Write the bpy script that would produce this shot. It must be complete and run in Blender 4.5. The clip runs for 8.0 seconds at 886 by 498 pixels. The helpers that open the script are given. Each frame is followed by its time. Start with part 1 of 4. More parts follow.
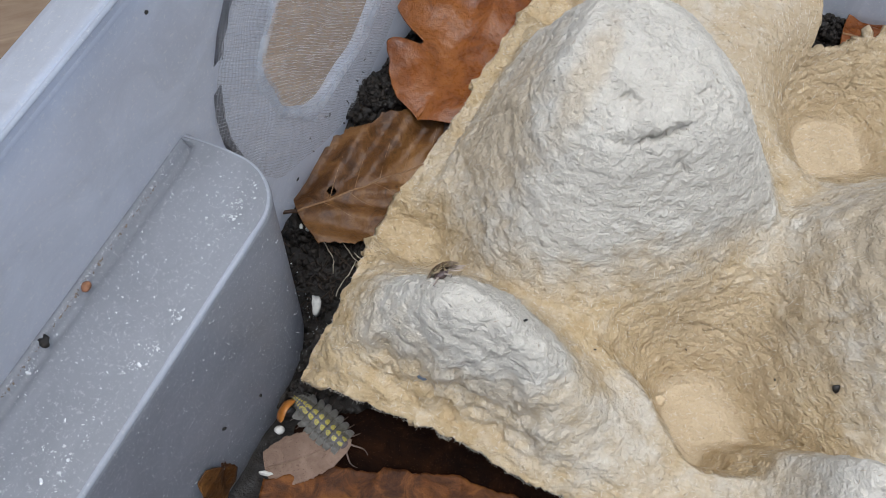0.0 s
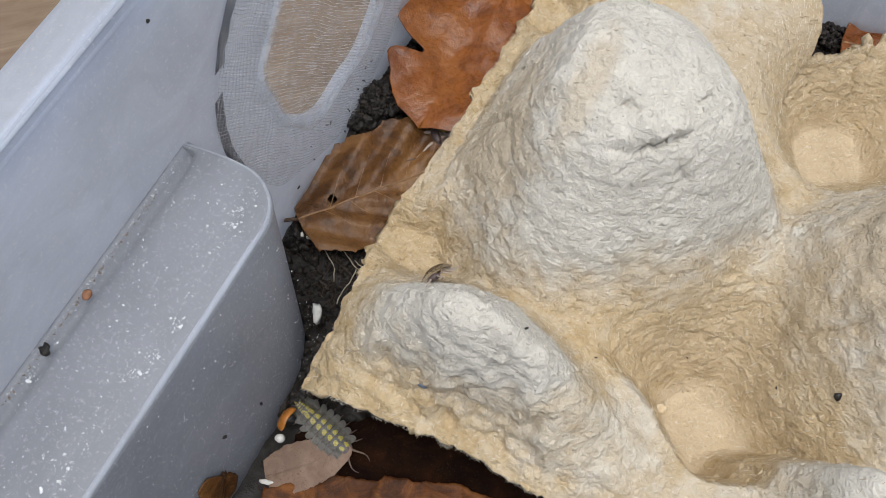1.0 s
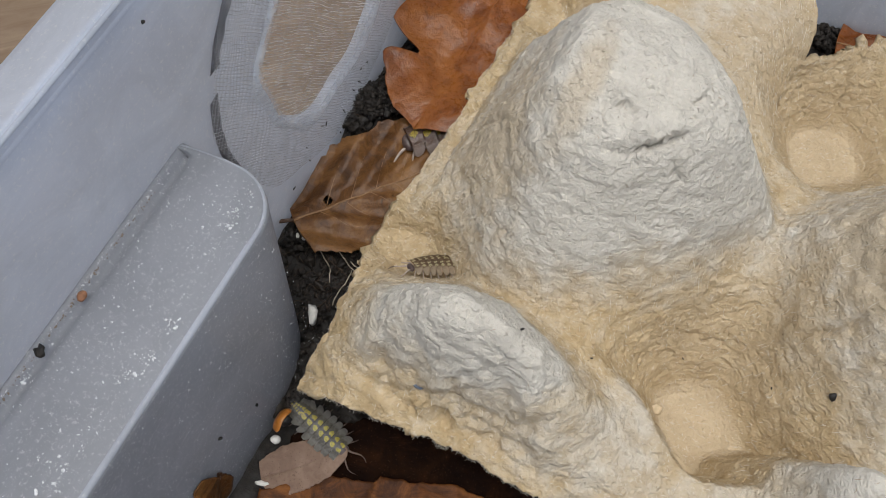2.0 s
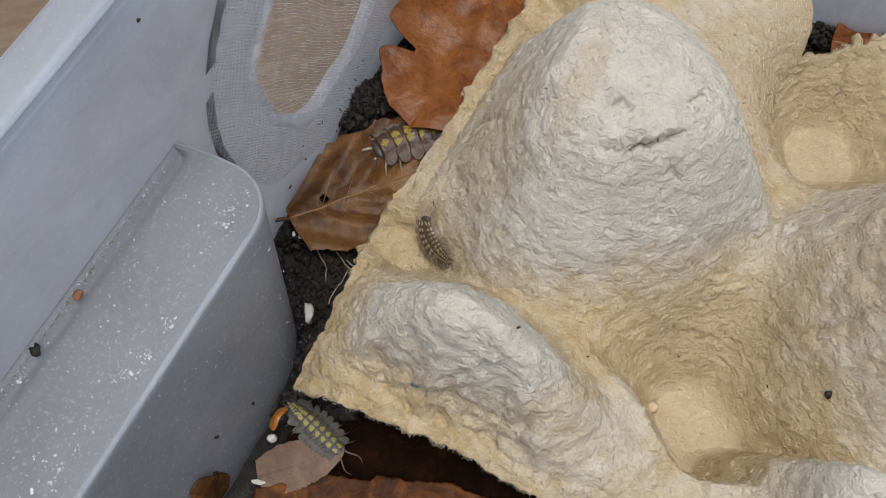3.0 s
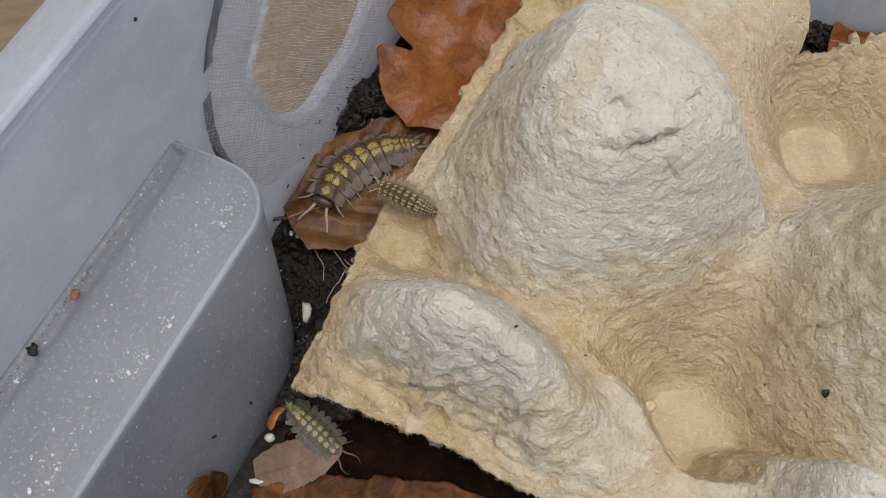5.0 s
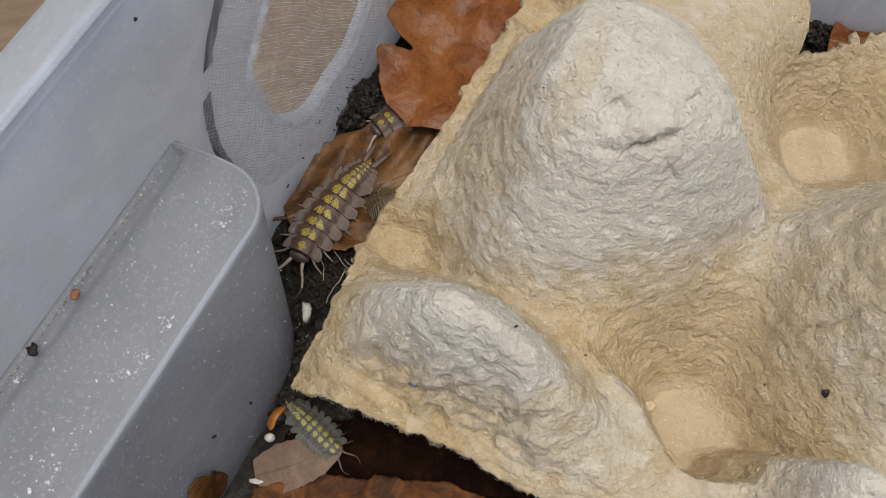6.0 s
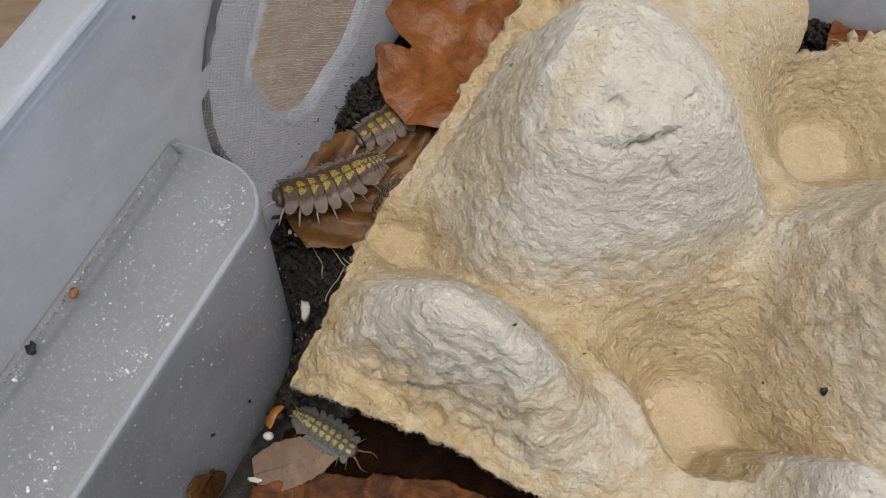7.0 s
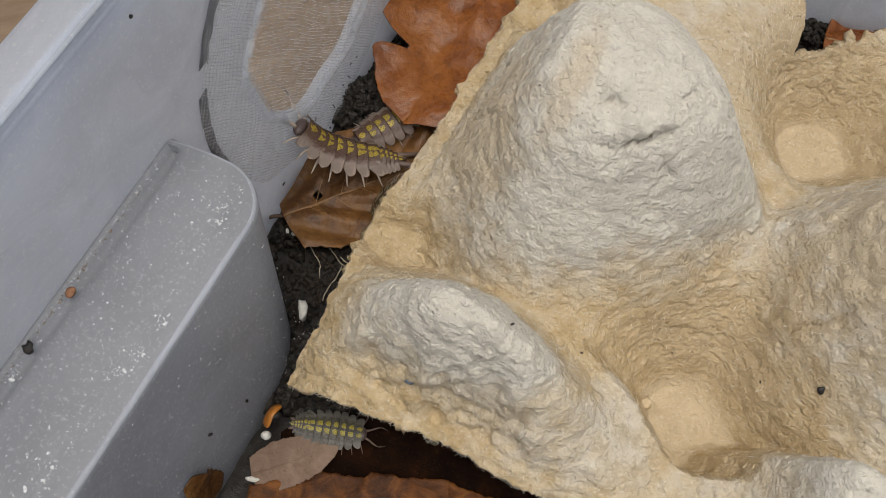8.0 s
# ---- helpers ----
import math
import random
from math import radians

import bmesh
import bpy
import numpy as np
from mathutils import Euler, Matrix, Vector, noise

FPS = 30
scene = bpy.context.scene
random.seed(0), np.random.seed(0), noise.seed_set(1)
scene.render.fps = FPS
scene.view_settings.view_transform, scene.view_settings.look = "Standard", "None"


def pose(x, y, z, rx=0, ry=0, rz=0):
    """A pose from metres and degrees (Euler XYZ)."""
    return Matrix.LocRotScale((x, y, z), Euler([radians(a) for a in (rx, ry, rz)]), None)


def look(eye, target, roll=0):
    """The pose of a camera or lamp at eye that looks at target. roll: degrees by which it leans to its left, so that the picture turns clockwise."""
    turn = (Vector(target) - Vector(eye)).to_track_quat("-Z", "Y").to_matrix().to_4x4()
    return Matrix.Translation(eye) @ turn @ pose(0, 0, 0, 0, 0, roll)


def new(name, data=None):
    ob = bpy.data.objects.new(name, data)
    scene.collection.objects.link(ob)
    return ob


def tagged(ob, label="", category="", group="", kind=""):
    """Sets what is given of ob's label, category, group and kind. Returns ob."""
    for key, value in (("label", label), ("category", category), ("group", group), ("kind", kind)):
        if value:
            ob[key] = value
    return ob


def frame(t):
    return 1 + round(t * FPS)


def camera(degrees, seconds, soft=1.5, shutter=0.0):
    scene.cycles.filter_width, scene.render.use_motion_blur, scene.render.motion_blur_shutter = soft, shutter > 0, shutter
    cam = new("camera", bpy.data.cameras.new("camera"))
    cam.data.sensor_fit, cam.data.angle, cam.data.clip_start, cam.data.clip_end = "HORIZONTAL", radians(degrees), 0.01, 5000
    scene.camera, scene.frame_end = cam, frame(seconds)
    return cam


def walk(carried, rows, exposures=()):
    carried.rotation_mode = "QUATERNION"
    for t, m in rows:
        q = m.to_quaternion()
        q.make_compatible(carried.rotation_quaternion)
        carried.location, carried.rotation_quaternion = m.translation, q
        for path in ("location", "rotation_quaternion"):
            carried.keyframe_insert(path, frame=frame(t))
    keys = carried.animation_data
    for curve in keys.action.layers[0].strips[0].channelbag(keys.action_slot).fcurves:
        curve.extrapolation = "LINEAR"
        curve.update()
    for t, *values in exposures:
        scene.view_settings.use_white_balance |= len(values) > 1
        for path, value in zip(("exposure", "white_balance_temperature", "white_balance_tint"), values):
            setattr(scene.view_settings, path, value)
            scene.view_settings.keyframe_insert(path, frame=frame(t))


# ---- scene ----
# lengths below are in millimetres and go through MM into metres
MM = 0.001

# ---- camera: hand-held, it only turns a little on the spot ----
FOV = 54.5
EYE = Vector((0, 0, 118 * MM))
cam = camera(FOV, 8.0, soft=0.85)
BASE = look(EYE, EYE + Vector((0, math.sin(radians(22.4)), -math.cos(radians(22.4)))), 10)
# seconds, degrees up, degrees to the left, degrees of roll
TURNS = [(0.0, -0.492, 0.698, 0.165), (0.5, -0.131, 0.759, 0.140), (1.0, 0.039, 0.749, 0.150), (1.5, 0.144, 0.636, 0.127), (3.0, -0.002, 0.216, 0.039), (3.5, 0.050, 0.178, 0.010),
         (4.0, 0.0, 0.0, 0.0), (4.5, -0.060, 0.057, -0.015), (6.0, -0.064, 0.057, -0.012), (6.5, -0.143, 0.051, -0.028), (7.0, -0.169, -0.035, -0.035), (7.5, -0.169, -0.114, -0.034), (8.0, -0.219, -0.195, -0.035)]
walk(cam, [(t, BASE @ pose(0, 0, 0, rx, ry, rz)) for t, rx, ry, rz in TURNS], [(0.0, 0.26, 6000, 9), (0.5, 0.38, 6150, 9), (1.0, 0.36, 6300, 9), (1.5, 0.17, 6380, 9), (4.0, 0.07, 6550, 9), (8.0, 0.09, 6900, 9)])

# ---- light: soft daylight from a large window side, high and beyond the box ----
world = bpy.data.worlds.new("daylight")
scene.world = world
world.use_nodes = True
sky = world.node_tree.nodes.new("ShaderNodeTexSky")
sky.sky_type, sky.sun_disc = "NISHITA", False
sky.sun_elevation, sky.sun_rotation = radians(80), radians(205)
sky.dust_density, sky.air_density, sky.ozone_density = 4.0, 1.0, 0.6
back = world.node_tree.nodes["Background"]
back.inputs["Strength"].default_value = 0.155
haze = world.node_tree.nodes.new("ShaderNodeHueSaturation")
haze.inputs["Saturation"].default_value = 0.24
world.node_tree.links.new(sky.outputs["Color"], haze.inputs["Color"])
world.node_tree.links.new(haze.outputs["Color"], back.inputs["Color"])
sun = new("sun", bpy.data.lights.new("sun", "SUN"))
sun.data.energy, sun.data.angle, sun.data.color = 0.85, radians(40), (1.0, 0.985, 0.96)
sun.matrix_world = look((0, 0, 0), (0.02, 0.03, -0.95))


# ---- materials ----
class Nodes:
    """A small builder for node materials; coordinates are in millimetres."""

    def __init__(self, name):
        self.mat = bpy.data.materials.new(name)
        self.mat.use_nodes = True
        self.tree = self.mat.node_tree
        self.bsdf = self.tree.nodes["Principled BSDF"]
        self.out = self.tree.nodes["Material Output"]

    def add(self, kind, **values):
        n = self.tree.nodes.new(kind)
        for k, v in values.items():
            n.inputs[k].default_value = v
        return n

    def link(self, a, b):
        self.tree.links.new(a, b)

    def coords(self, which="Object", stretch=(1, 1, 1)):
        c = self.add("ShaderNodeTexCoord")
        m = self.add("ShaderNodeMapping")
        k = 1 if which == "Generated" else 1 / MM
        m.inputs["Scale"].default_value = [k * v for v in stretch]
        self.link(c.outputs[which], m.inputs["Vector"])
        return m.outputs["Vector"]

    def noise(self, vec, scale, detail=4.0, rough=0.6, warp=0.0):
        n = self.add("ShaderNodeTexNoise", Scale=scale, Detail=detail, Roughness=rough, Distortion=warp)
        self.link(vec, n.inputs["Vector"])
        return n.outputs["Fac"]

    def ramp(self, fac, stops):
        r = self.add("ShaderNodeValToRGB")
        e = r.color_ramp.elements
        while len(e) < len(stops):
            e.new(0.5)
        for el, (p, c) in zip(e, stops):
            el.position = p
            el.color = (*c, 1) if len(c) == 3 else c
        self.link(fac, r.inputs["Fac"])
        return r.outputs["Color"]

    def grey(self, fac, a, b):
        lo, hi = (0, 0, 0), (1, 1, 1)
        return self.ramp(fac, [(a, lo), (b, hi)] if a < b else [(b, hi), (a, lo)])

    def mix(self, fac, a, b, blend="MIX"):
        m = self.tree.nodes.new("ShaderNodeMix")
        m.data_type, m.blend_type = "RGBA", blend
        for sock, v in ((m.inputs["Factor"], fac), (m.inputs["A"], a), (m.inputs["B"], b)):
            if isinstance(v, (int, float)):
                sock.default_value = v
            elif isinstance(v, tuple):
                sock.default_value = (*v, 1)
            else:
                self.link(v, sock)
        return m.outputs["Result"]

    def math(self, op, a, b=0.0, c=0.0):
        m = self.tree.nodes.new("ShaderNodeMath")
        m.operation = op
        for i, v in enumerate((a, b, c)):
            if isinstance(v, (int, float)):
                m.inputs[i].default_value = v
            else:
                self.link(v, m.inputs[i])
        return m.outputs[0]

    def bump(self, height, dist, strength=1.0, below=None):
        b = self.add("ShaderNodeBump", Strength=strength, Distance=dist * MM)
        self.link(height, b.inputs["Height"])
        if below is not None:
            self.link(below, b.inputs["Normal"])
        return b.outputs["Normal"]

    def done(self, color=None, rough=0.5, normal=None, **values):
        for v, name in ((color, "Base Color"), (rough, "Roughness")):
            if v is None:
                continue
            if isinstance(v, (int, float)):
                self.bsdf.inputs[name].default_value = v
            elif isinstance(v, tuple):
                self.bsdf.inputs[name].default_value = (*v, 1)
            else:
                self.link(v, self.bsdf.inputs[name])
        if normal is not None:
            self.link(normal, self.bsdf.inputs["Normal"])
        for k, v in values.items():
            self.bsdf.inputs[k.replace("_", " ")].default_value = v
        return self.mat


def pulp_material():
    n = Nodes("paper_pulp")
    v = n.coords()
    big = n.noise(v, 0.045, 3, 0.55, 0.6)
    mid = n.noise(v, 0.35, 3.5, 0.62)
    fine = n.noise(v, 2.4, 1.6, 0.6)
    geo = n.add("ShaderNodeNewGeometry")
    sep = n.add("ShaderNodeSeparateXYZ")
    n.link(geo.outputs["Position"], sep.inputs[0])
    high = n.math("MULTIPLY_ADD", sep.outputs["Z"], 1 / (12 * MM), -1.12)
    height_tone = n.math("ADD", high, n.math("MULTIPLY_ADD", big, 1.6, -0.8))
    height_tone = n.math("ADD", height_tone, n.math("MULTIPLY_ADD", mid, 0.9, -0.45))
    # tan to pale by height: pulp colour, with the cups' warm dim light put in
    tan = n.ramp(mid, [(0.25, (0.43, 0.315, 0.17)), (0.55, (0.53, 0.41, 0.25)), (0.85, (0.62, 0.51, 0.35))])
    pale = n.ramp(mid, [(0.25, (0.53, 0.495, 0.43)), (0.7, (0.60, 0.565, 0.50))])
    col = n.mix(n.grey(height_tone, 0.0, 0.85), tan, pale)
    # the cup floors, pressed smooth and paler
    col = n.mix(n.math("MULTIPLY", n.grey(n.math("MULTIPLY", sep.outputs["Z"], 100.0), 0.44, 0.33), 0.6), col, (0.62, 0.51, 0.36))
    # tan patches: one on the outer side of the large knob, a run down its front
    # those on the cups and notch put missing shade into the colour
    for centre, squeeze, strength in (((8.0, 35.0, 24.0), (0.9, 0.5, 0.55), 0.7), ((57.0, 42.0, 28.0), (0.55, 0.45, 0.35), 0.65), ((15.5, 37.0, 36.0), (3.2, 0.9, 0.6), 0.5), ((9.0, 17.0, 13.0), (1.0, 1.0, 1.0), 0.5), ((39.0, 74.0, 16.0), (0.6, 0.35, 0.6), 0.6), ((53.0, 70.0, 12.0), (0.5, 0.55, 0.5), 0.55), ((48.0, 28.0, 12.0), (0.55, 0.8, 0.7), 0.5), ((62.0, 40.0, 22.0), (0.6, 0.5, 0.5), 0.5)):
        near = n.add("ShaderNodeVectorMath")
        near.operation = "SUBTRACT"
        n.link(v, near.inputs[0])
        near.inputs[1].default_value = centre
        shrunk = n.add("ShaderNodeVectorMath")
        shrunk.operation = "MULTIPLY"
        n.link(near.outputs["Vector"], shrunk.inputs[0])
        shrunk.inputs[1].default_value = squeeze
        far = n.add("ShaderNodeVectorMath")
        far.operation = "LENGTH"
        n.link(shrunk.outputs["Vector"], far.inputs[0])
        edge = n.math("ADD", far.outputs["Value"], n.math("MULTIPLY_ADD", mid, 9.0, -4.5))
        col = n.mix(n.math("MULTIPLY", n.grey(n.math("MULTIPLY", edge, 0.1), 0.85, 0.35), strength), col, (0.48, 0.38, 0.25))
    # the flakes and fibres lie level, as the pulp was felted
    flat = n.coords(stretch=(1, 1, 1.5))
    fibre = n.noise(n.coords(stretch=(0.9, 1.3, 1.6)), 1.2, 3.2, 0.7, 0.5)
    col = n.mix(n.math("MULTIPLY", n.grey(fibre, 0.58, 0.7), 0.4), col, (0.72, 0.67, 0.565))
    specks = n.add("ShaderNodeTexVoronoi", Scale=0.9)
    n.link(v, specks.inputs["Vector"])
    dot = n.math("LESS_THAN", specks.outputs["Distance"], 0.09)
    rare = n.math("GREATER_THAN", n.noise(v, 0.7, 1), 0.6)
    col = n.mix(n.math("MULTIPLY", n.math("MULTIPLY", dot, rare), 0.7), col, (0.16, 0.11, 0.07))
    strand = n.noise(n.coords(stretch=(3.2, 1, 2.5)), 0.8, 2, 0.6, 1.2)
    col = n.mix(n.math("MULTIPLY", n.grey(strand, 0.68, 0.76), 0.2), col, (0.36, 0.27, 0.17))
    flake = n.noise(flat, 0.55, 5, 0.66, 0.25)
    pit = n.grey(flake, 0.42, 0.30)
    col = n.mix(n.math("MULTIPLY", pit, 0.18), col, (0.38, 0.32, 0.24))
    b1 = n.bump(n.grey(flake, 0.36, 0.6), 0.25, 0.9)
    b2 = n.bump(n.grey(fibre, 0.35, 0.68), 0.07, 0.8, b1)
    b3 = n.bump(fine, 0.15, 1.0, n.bump(strand, 0.05, 0.7, b2))
    return n.done(col, 0.93, b3, Specular_IOR_Level=0.15)


def plastic_material(name="milky_plastic", tint=(0.765, 0.80, 0.87)):
    n = Nodes(name)
    v = n.coords()
    cloud = n.noise(v, 0.03, 3, 0.5)
    fine = n.noise(v, 1.5, 1.5, 0.6)
    col = n.mix(n.grey(cloud, 0.3, 0.7), tint, tuple(c * 0.86 for c in tint))
    scuff = n.noise(n.coords(stretch=(1, 0.5, 0.8)), 0.16, 6, 0.7, 1.0)
    col = n.mix(n.math("MULTIPLY", n.grey(scuff, 0.46, 0.66), 0.5), col, tuple(min(1, c * 1.13) for c in tint))
    col = n.mix(n.math("MULTIPLY", n.grey(scuff, 0.45, 0.3), 0.4), col, tuple(c * 0.78 for c in tint))
    dust = n.grey(n.noise(v, 2.4, 5, 0.75), 0.56, 0.66)
    col = n.mix(n.math("MULTIPLY", dust, 0.6), col, (0.95, 0.95, 0.94))
    n.link(col, n.bsdf.inputs["Base Color"])
    n.bsdf.inputs["Roughness"].default_value = 0.24
    n.bsdf.inputs["Specular IOR Level"].default_value = 0.45
    n.link(n.bump(fine, 0.025, 0.5, n.bump(cloud, 0.5, 0.4)), n.bsdf.inputs["Normal"])
    trans = n.add("ShaderNodeBsdfTranslucent")
    n.link(col, trans.inputs["Color"])
    clear = n.add("ShaderNodeBsdfTransparent", Color=(0.9, 0.93, 0.97, 1))
    m1 = n.add("ShaderNodeMixShader", Fac=0.65)
    n.link(n.bsdf.outputs[0], m1.inputs[1])
    n.link(trans.outputs[0], m1.inputs[2])
    m2 = n.add("ShaderNodeMixShader", Fac=0.14)
    n.link(m1.outputs[0], m2.inputs[1])
    n.link(clear.outputs[0], m2.inputs[2])
    n.link(m2.outputs[0], n.out.inputs["Surface"])
    return n.mat


def cloth_material():
    """Fine white gauze: two sets of threads with see-through gaps."""
    n = Nodes("gauze")
    v = n.coords()
    warp = n.noise(v, 0.13, 2, 0.5)
    ripple = n.noise(v, 0.9, 2, 0.5)
    sep = n.add("ShaderNodeSeparateXYZ")
    n.link(v, sep.inputs[0])
    sway = n.math("MULTIPLY_ADD", warp, 2.0, n.math("MULTIPLY", ripple, 0.05))
    a = n.math("ADD", n.math("MULTIPLY_ADD", sep.outputs["Y"], 0.75, n.math("MULTIPLY", sep.outputs["Z"], 0.66)), sway)
    b = n.math("ADD", n.math("MULTIPLY_ADD", sep.outputs["Y"], 0.94, n.math("MULTIPLY", sep.outputs["Z"], -0.34)), n.math("MULTIPLY", warp, 1.2))
    fa = n.math("PINGPONG", a, 0.21)
    fb = n.math("PINGPONG", b, 0.13)
    ta = n.math("MULTIPLY", n.math("LESS_THAN", fa, 0.042), n.math("MULTIPLY_ADD", n.grey(n.noise(v, 0.6, 3), 0.4, 0.65), 0.75, 0.15))
    tb = n.math("MULTIPLY", n.math("LESS_THAN", fb, 0.03), 0.5)
    cover = n.math("ADD", n.math("MAXIMUM", ta, tb), n.math("MULTIPLY_ADD", n.grey(n.noise(v, 0.1, 3), 0.35, 0.7), 0.08, 0.02))
    col = n.ramp(n.noise(v, 0.9, 4), [(0.3, (0.42, 0.43, 0.46)), (0.7, (0.66, 0.67, 0.70))])
    n.done(col, 0.4)
    clear = n.add("ShaderNodeBsdfTransparent")
    m = n.add("ShaderNodeMixShader")
    n.link(cover, m.inputs[0])
    n.link(clear.outputs[0], m.inputs[1])
    n.link(n.bsdf.outputs[0], m.inputs[2])
    n.link(m.outputs[0], n.out.inputs["Surface"])
    return n.mat


def glue_material():
    """Thin dried glue: mostly clear, with a milky sheen."""
    n = Nodes("dried_glue")
    v = n.coords()
    n.done((0.62, 0.67, 0.75), 0.22, n.bump(n.noise(v, 0.7, 4), 0.4, 0.7))
    clear = n.add("ShaderNodeBsdfTransparent")
    m = n.add("ShaderNodeMixShader")
    n.link(n.math("MULTIPLY_ADD", n.grey(n.noise(v, 0.35, 4), 0.3, 0.75), 0.45, 0.12), m.inputs[0])
    n.link(clear.outputs[0], m.inputs[1])
    n.link(n.bsdf.outputs[0], m.inputs[2])
    n.link(m.outputs[0], n.out.inputs["Surface"])
    return n.mat


def leaf_material(name, dark, mid, light, spot=(0.06, 0.03, 0.015), gloss=0.36, shine=0.32):
    n = Nodes(name)
    v = n.coords()
    big = n.noise(v, 0.09, 4, 0.6, 0.5)
    fine = n.noise(v, 1.3, 3, 0.65)
    col = n.ramp(big, [(0.25, dark), (0.5, mid), (0.78, light)])
    col = n.mix(n.grey(fine, 0.35, 0.8), n.mix(0.72, dark, col), col)
    patchy = n.noise(v, 0.3, 5, 0.72, 0.8)
    col = n.mix(n.math("MULTIPLY", n.grey(patchy, 0.5, 0.68), 0.45), col, light)
    col = n.mix(n.math("MULTIPLY", n.grey(patchy, 0.49, 0.34), 0.7), col, dark)
    blots = n.grey(n.noise(v, 0.33, 5, 0.7), 0.66, 0.72)
    pores = n.add("ShaderNodeTexVoronoi", Scale=2.4)
    n.link(v, pores.inputs["Vector"])
    col = n.mix(n.math("MULTIPLY", n.math("LESS_THAN", pores.outputs["Distance"], 0.16), 0.5), col, spot)
    col = n.mix(n.math("MULTIPLY", blots, 0.6), col, spot)
    net = n.add("ShaderNodeTexVoronoi", Scale=2.2)
    net.feature = "DISTANCE_TO_EDGE"
    n.link(v, net.inputs["Vector"])
    h = n.math("MULTIPLY_ADD", n.grey(net.outputs["Distance"], 0.0, 0.12), -0.04, n.math("MULTIPLY", fine, 0.8))
    return n.done(col, n.math("MULTIPLY_ADD", fine, 0.3, gloss - 0.12), n.bump(h, 0.18, 0.9, n.bump(patchy, 0.3, 0.6, n.bump(big, 1.2, 0.5))), Specular_IOR_Level=shine)


def soil_material():
    n = Nodes("dark_soil")
    v = n.coords()
    a = n.noise(v, 0.9, 3, 0.7)
    b = n.noise(v, 0.5, 2, 0.6)
    info = n.add("ShaderNodeNewGeometry")
    col = n.ramp(a, [(0.25, (0.003, 0.0025, 0.002)), (0.55, (0.011, 0.0085, 0.0065)), (0.82, (0.04, 0.029, 0.02))])
    col = n.mix(n.math("MULTIPLY", info.outputs["Random Per Island"], 0.2), col, (0.05, 0.032, 0.02))
    rough = n.math("MULTIPLY_ADD", b, 0.8, 0.3)
    return n.done(col, rough, n.bump(a, 0.35, 0.9), Specular_IOR_Level=0.5)


def plain_material(name, color, rough=0.6, vary=0.2, scale=1.0, bump=0.1, **more):
    n = Nodes(name)
    v = n.coords()
    f = n.noise(v, scale, 2.5, 0.6)
    col = n.ramp(f, [(0.25, tuple(c * (1 - vary) for c in color)), (0.75, tuple(min(1, c * (1 + vary)) for c in color))])
    return n.done(col, rough, n.bump(f, bump, 0.7), **more)


def wood_material():
    n = Nodes("oak_table")
    v = n.coords(stretch=(0.16, 1.0, 1.0))
    grain = n.noise(v, 0.35, 6, 0.65, 0.8)
    pores = n.noise(n.coords(stretch=(0.05, 1.6, 1.0)), 0.8, 4, 0.7)
    col = n.ramp(grain, [(0.25, (0.12, 0.068, 0.032)), (0.5, (0.17, 0.115, 0.07)), (0.75, (0.25, 0.18, 0.115))])
    col = n.mix(n.grey(pores, 0.6, 0.72), col, (0.13, 0.07, 0.03))
    return n.done(col, 0.42, n.bump(grain, 0.15, 0.6))


def shell_material(name, body, skirt, patch, rows=((0.085, 14.0),)):
    """Arched plate of a woodlouse: dull brown back, pale see-through skirt, yellow patches either side of the middle."""
    n = Nodes(name)
    g = n.coords("Generated")
    v = n.coords()
    sep = n.add("ShaderNodeSeparateXYZ")
    n.link(g, sep.inputs[0])
    wob = n.noise(v, 1.3, 2.5, 0.65)
    side = n.math("ABSOLUTE", n.math("SUBTRACT", sep.outputs["Y"], 0.5))
    wobble = n.math("MULTIPLY_ADD", wob, 0.24, -0.12)
    sidew = n.math("ADD", side, wobble)
    fine = n.noise(v, 4.0, 1.5, 0.6)
    col = n.mix(n.grey(fine, 0.3, 0.75), tuple(c * 0.72 for c in body), tuple(c * 1.25 for c in body))
    col = n.mix(n.grey(sidew, 0.25, 0.35), col, skirt)
    along = n.math("ADD", sep.outputs["X"], n.math("MULTIPLY", wobble, 1.6))
    px = n.math("MULTIPLY", n.math("SUBTRACT", along, 0.60), 3.3)
    spots = 0.0
    for place, small in rows:
        py = n.math("MULTIPLY", n.math("SUBTRACT", sidew, place), small)
        spots = n.math("MAXIMUM", spots, n.math("LESS_THAN", n.math("ADD", n.math("MULTIPLY", px, px), n.math("MULTIPLY", py, py)), 1.0))
    spot = n.math("MULTIPLY", spots, n.grey(n.noise(v, 5.5, 3, 0.7), 0.36, 0.5))
    grain = n.grey(n.noise(v, 7.0, 2, 0.6), 0.38, 0.6)
    col = n.mix(n.math("MULTIPLY", spot, n.math("MULTIPLY_ADD", grain, 0.35, 0.65)), col, n.mix(fine, tuple(c * 0.75 for c in patch), patch))
    rim = n.math("MAXIMUM", n.math("MULTIPLY", n.grey(sep.outputs["X"], 0.2, 0.05), n.grey(side, 0.2, 0.35)), n.grey(side, 0.465, 0.49))
    col = n.mix(n.math("MULTIPLY", rim, 0.8), col, tuple(min(1, c * 1.5) for c in skirt))
    return n.done(col, n.math("MULTIPLY_ADD", fine, 0.3, 0.04), n.bump(fine, 0.07, 0.9, n.bump(wob, 0.25, 0.7)), Specular_IOR_Level=0.6)


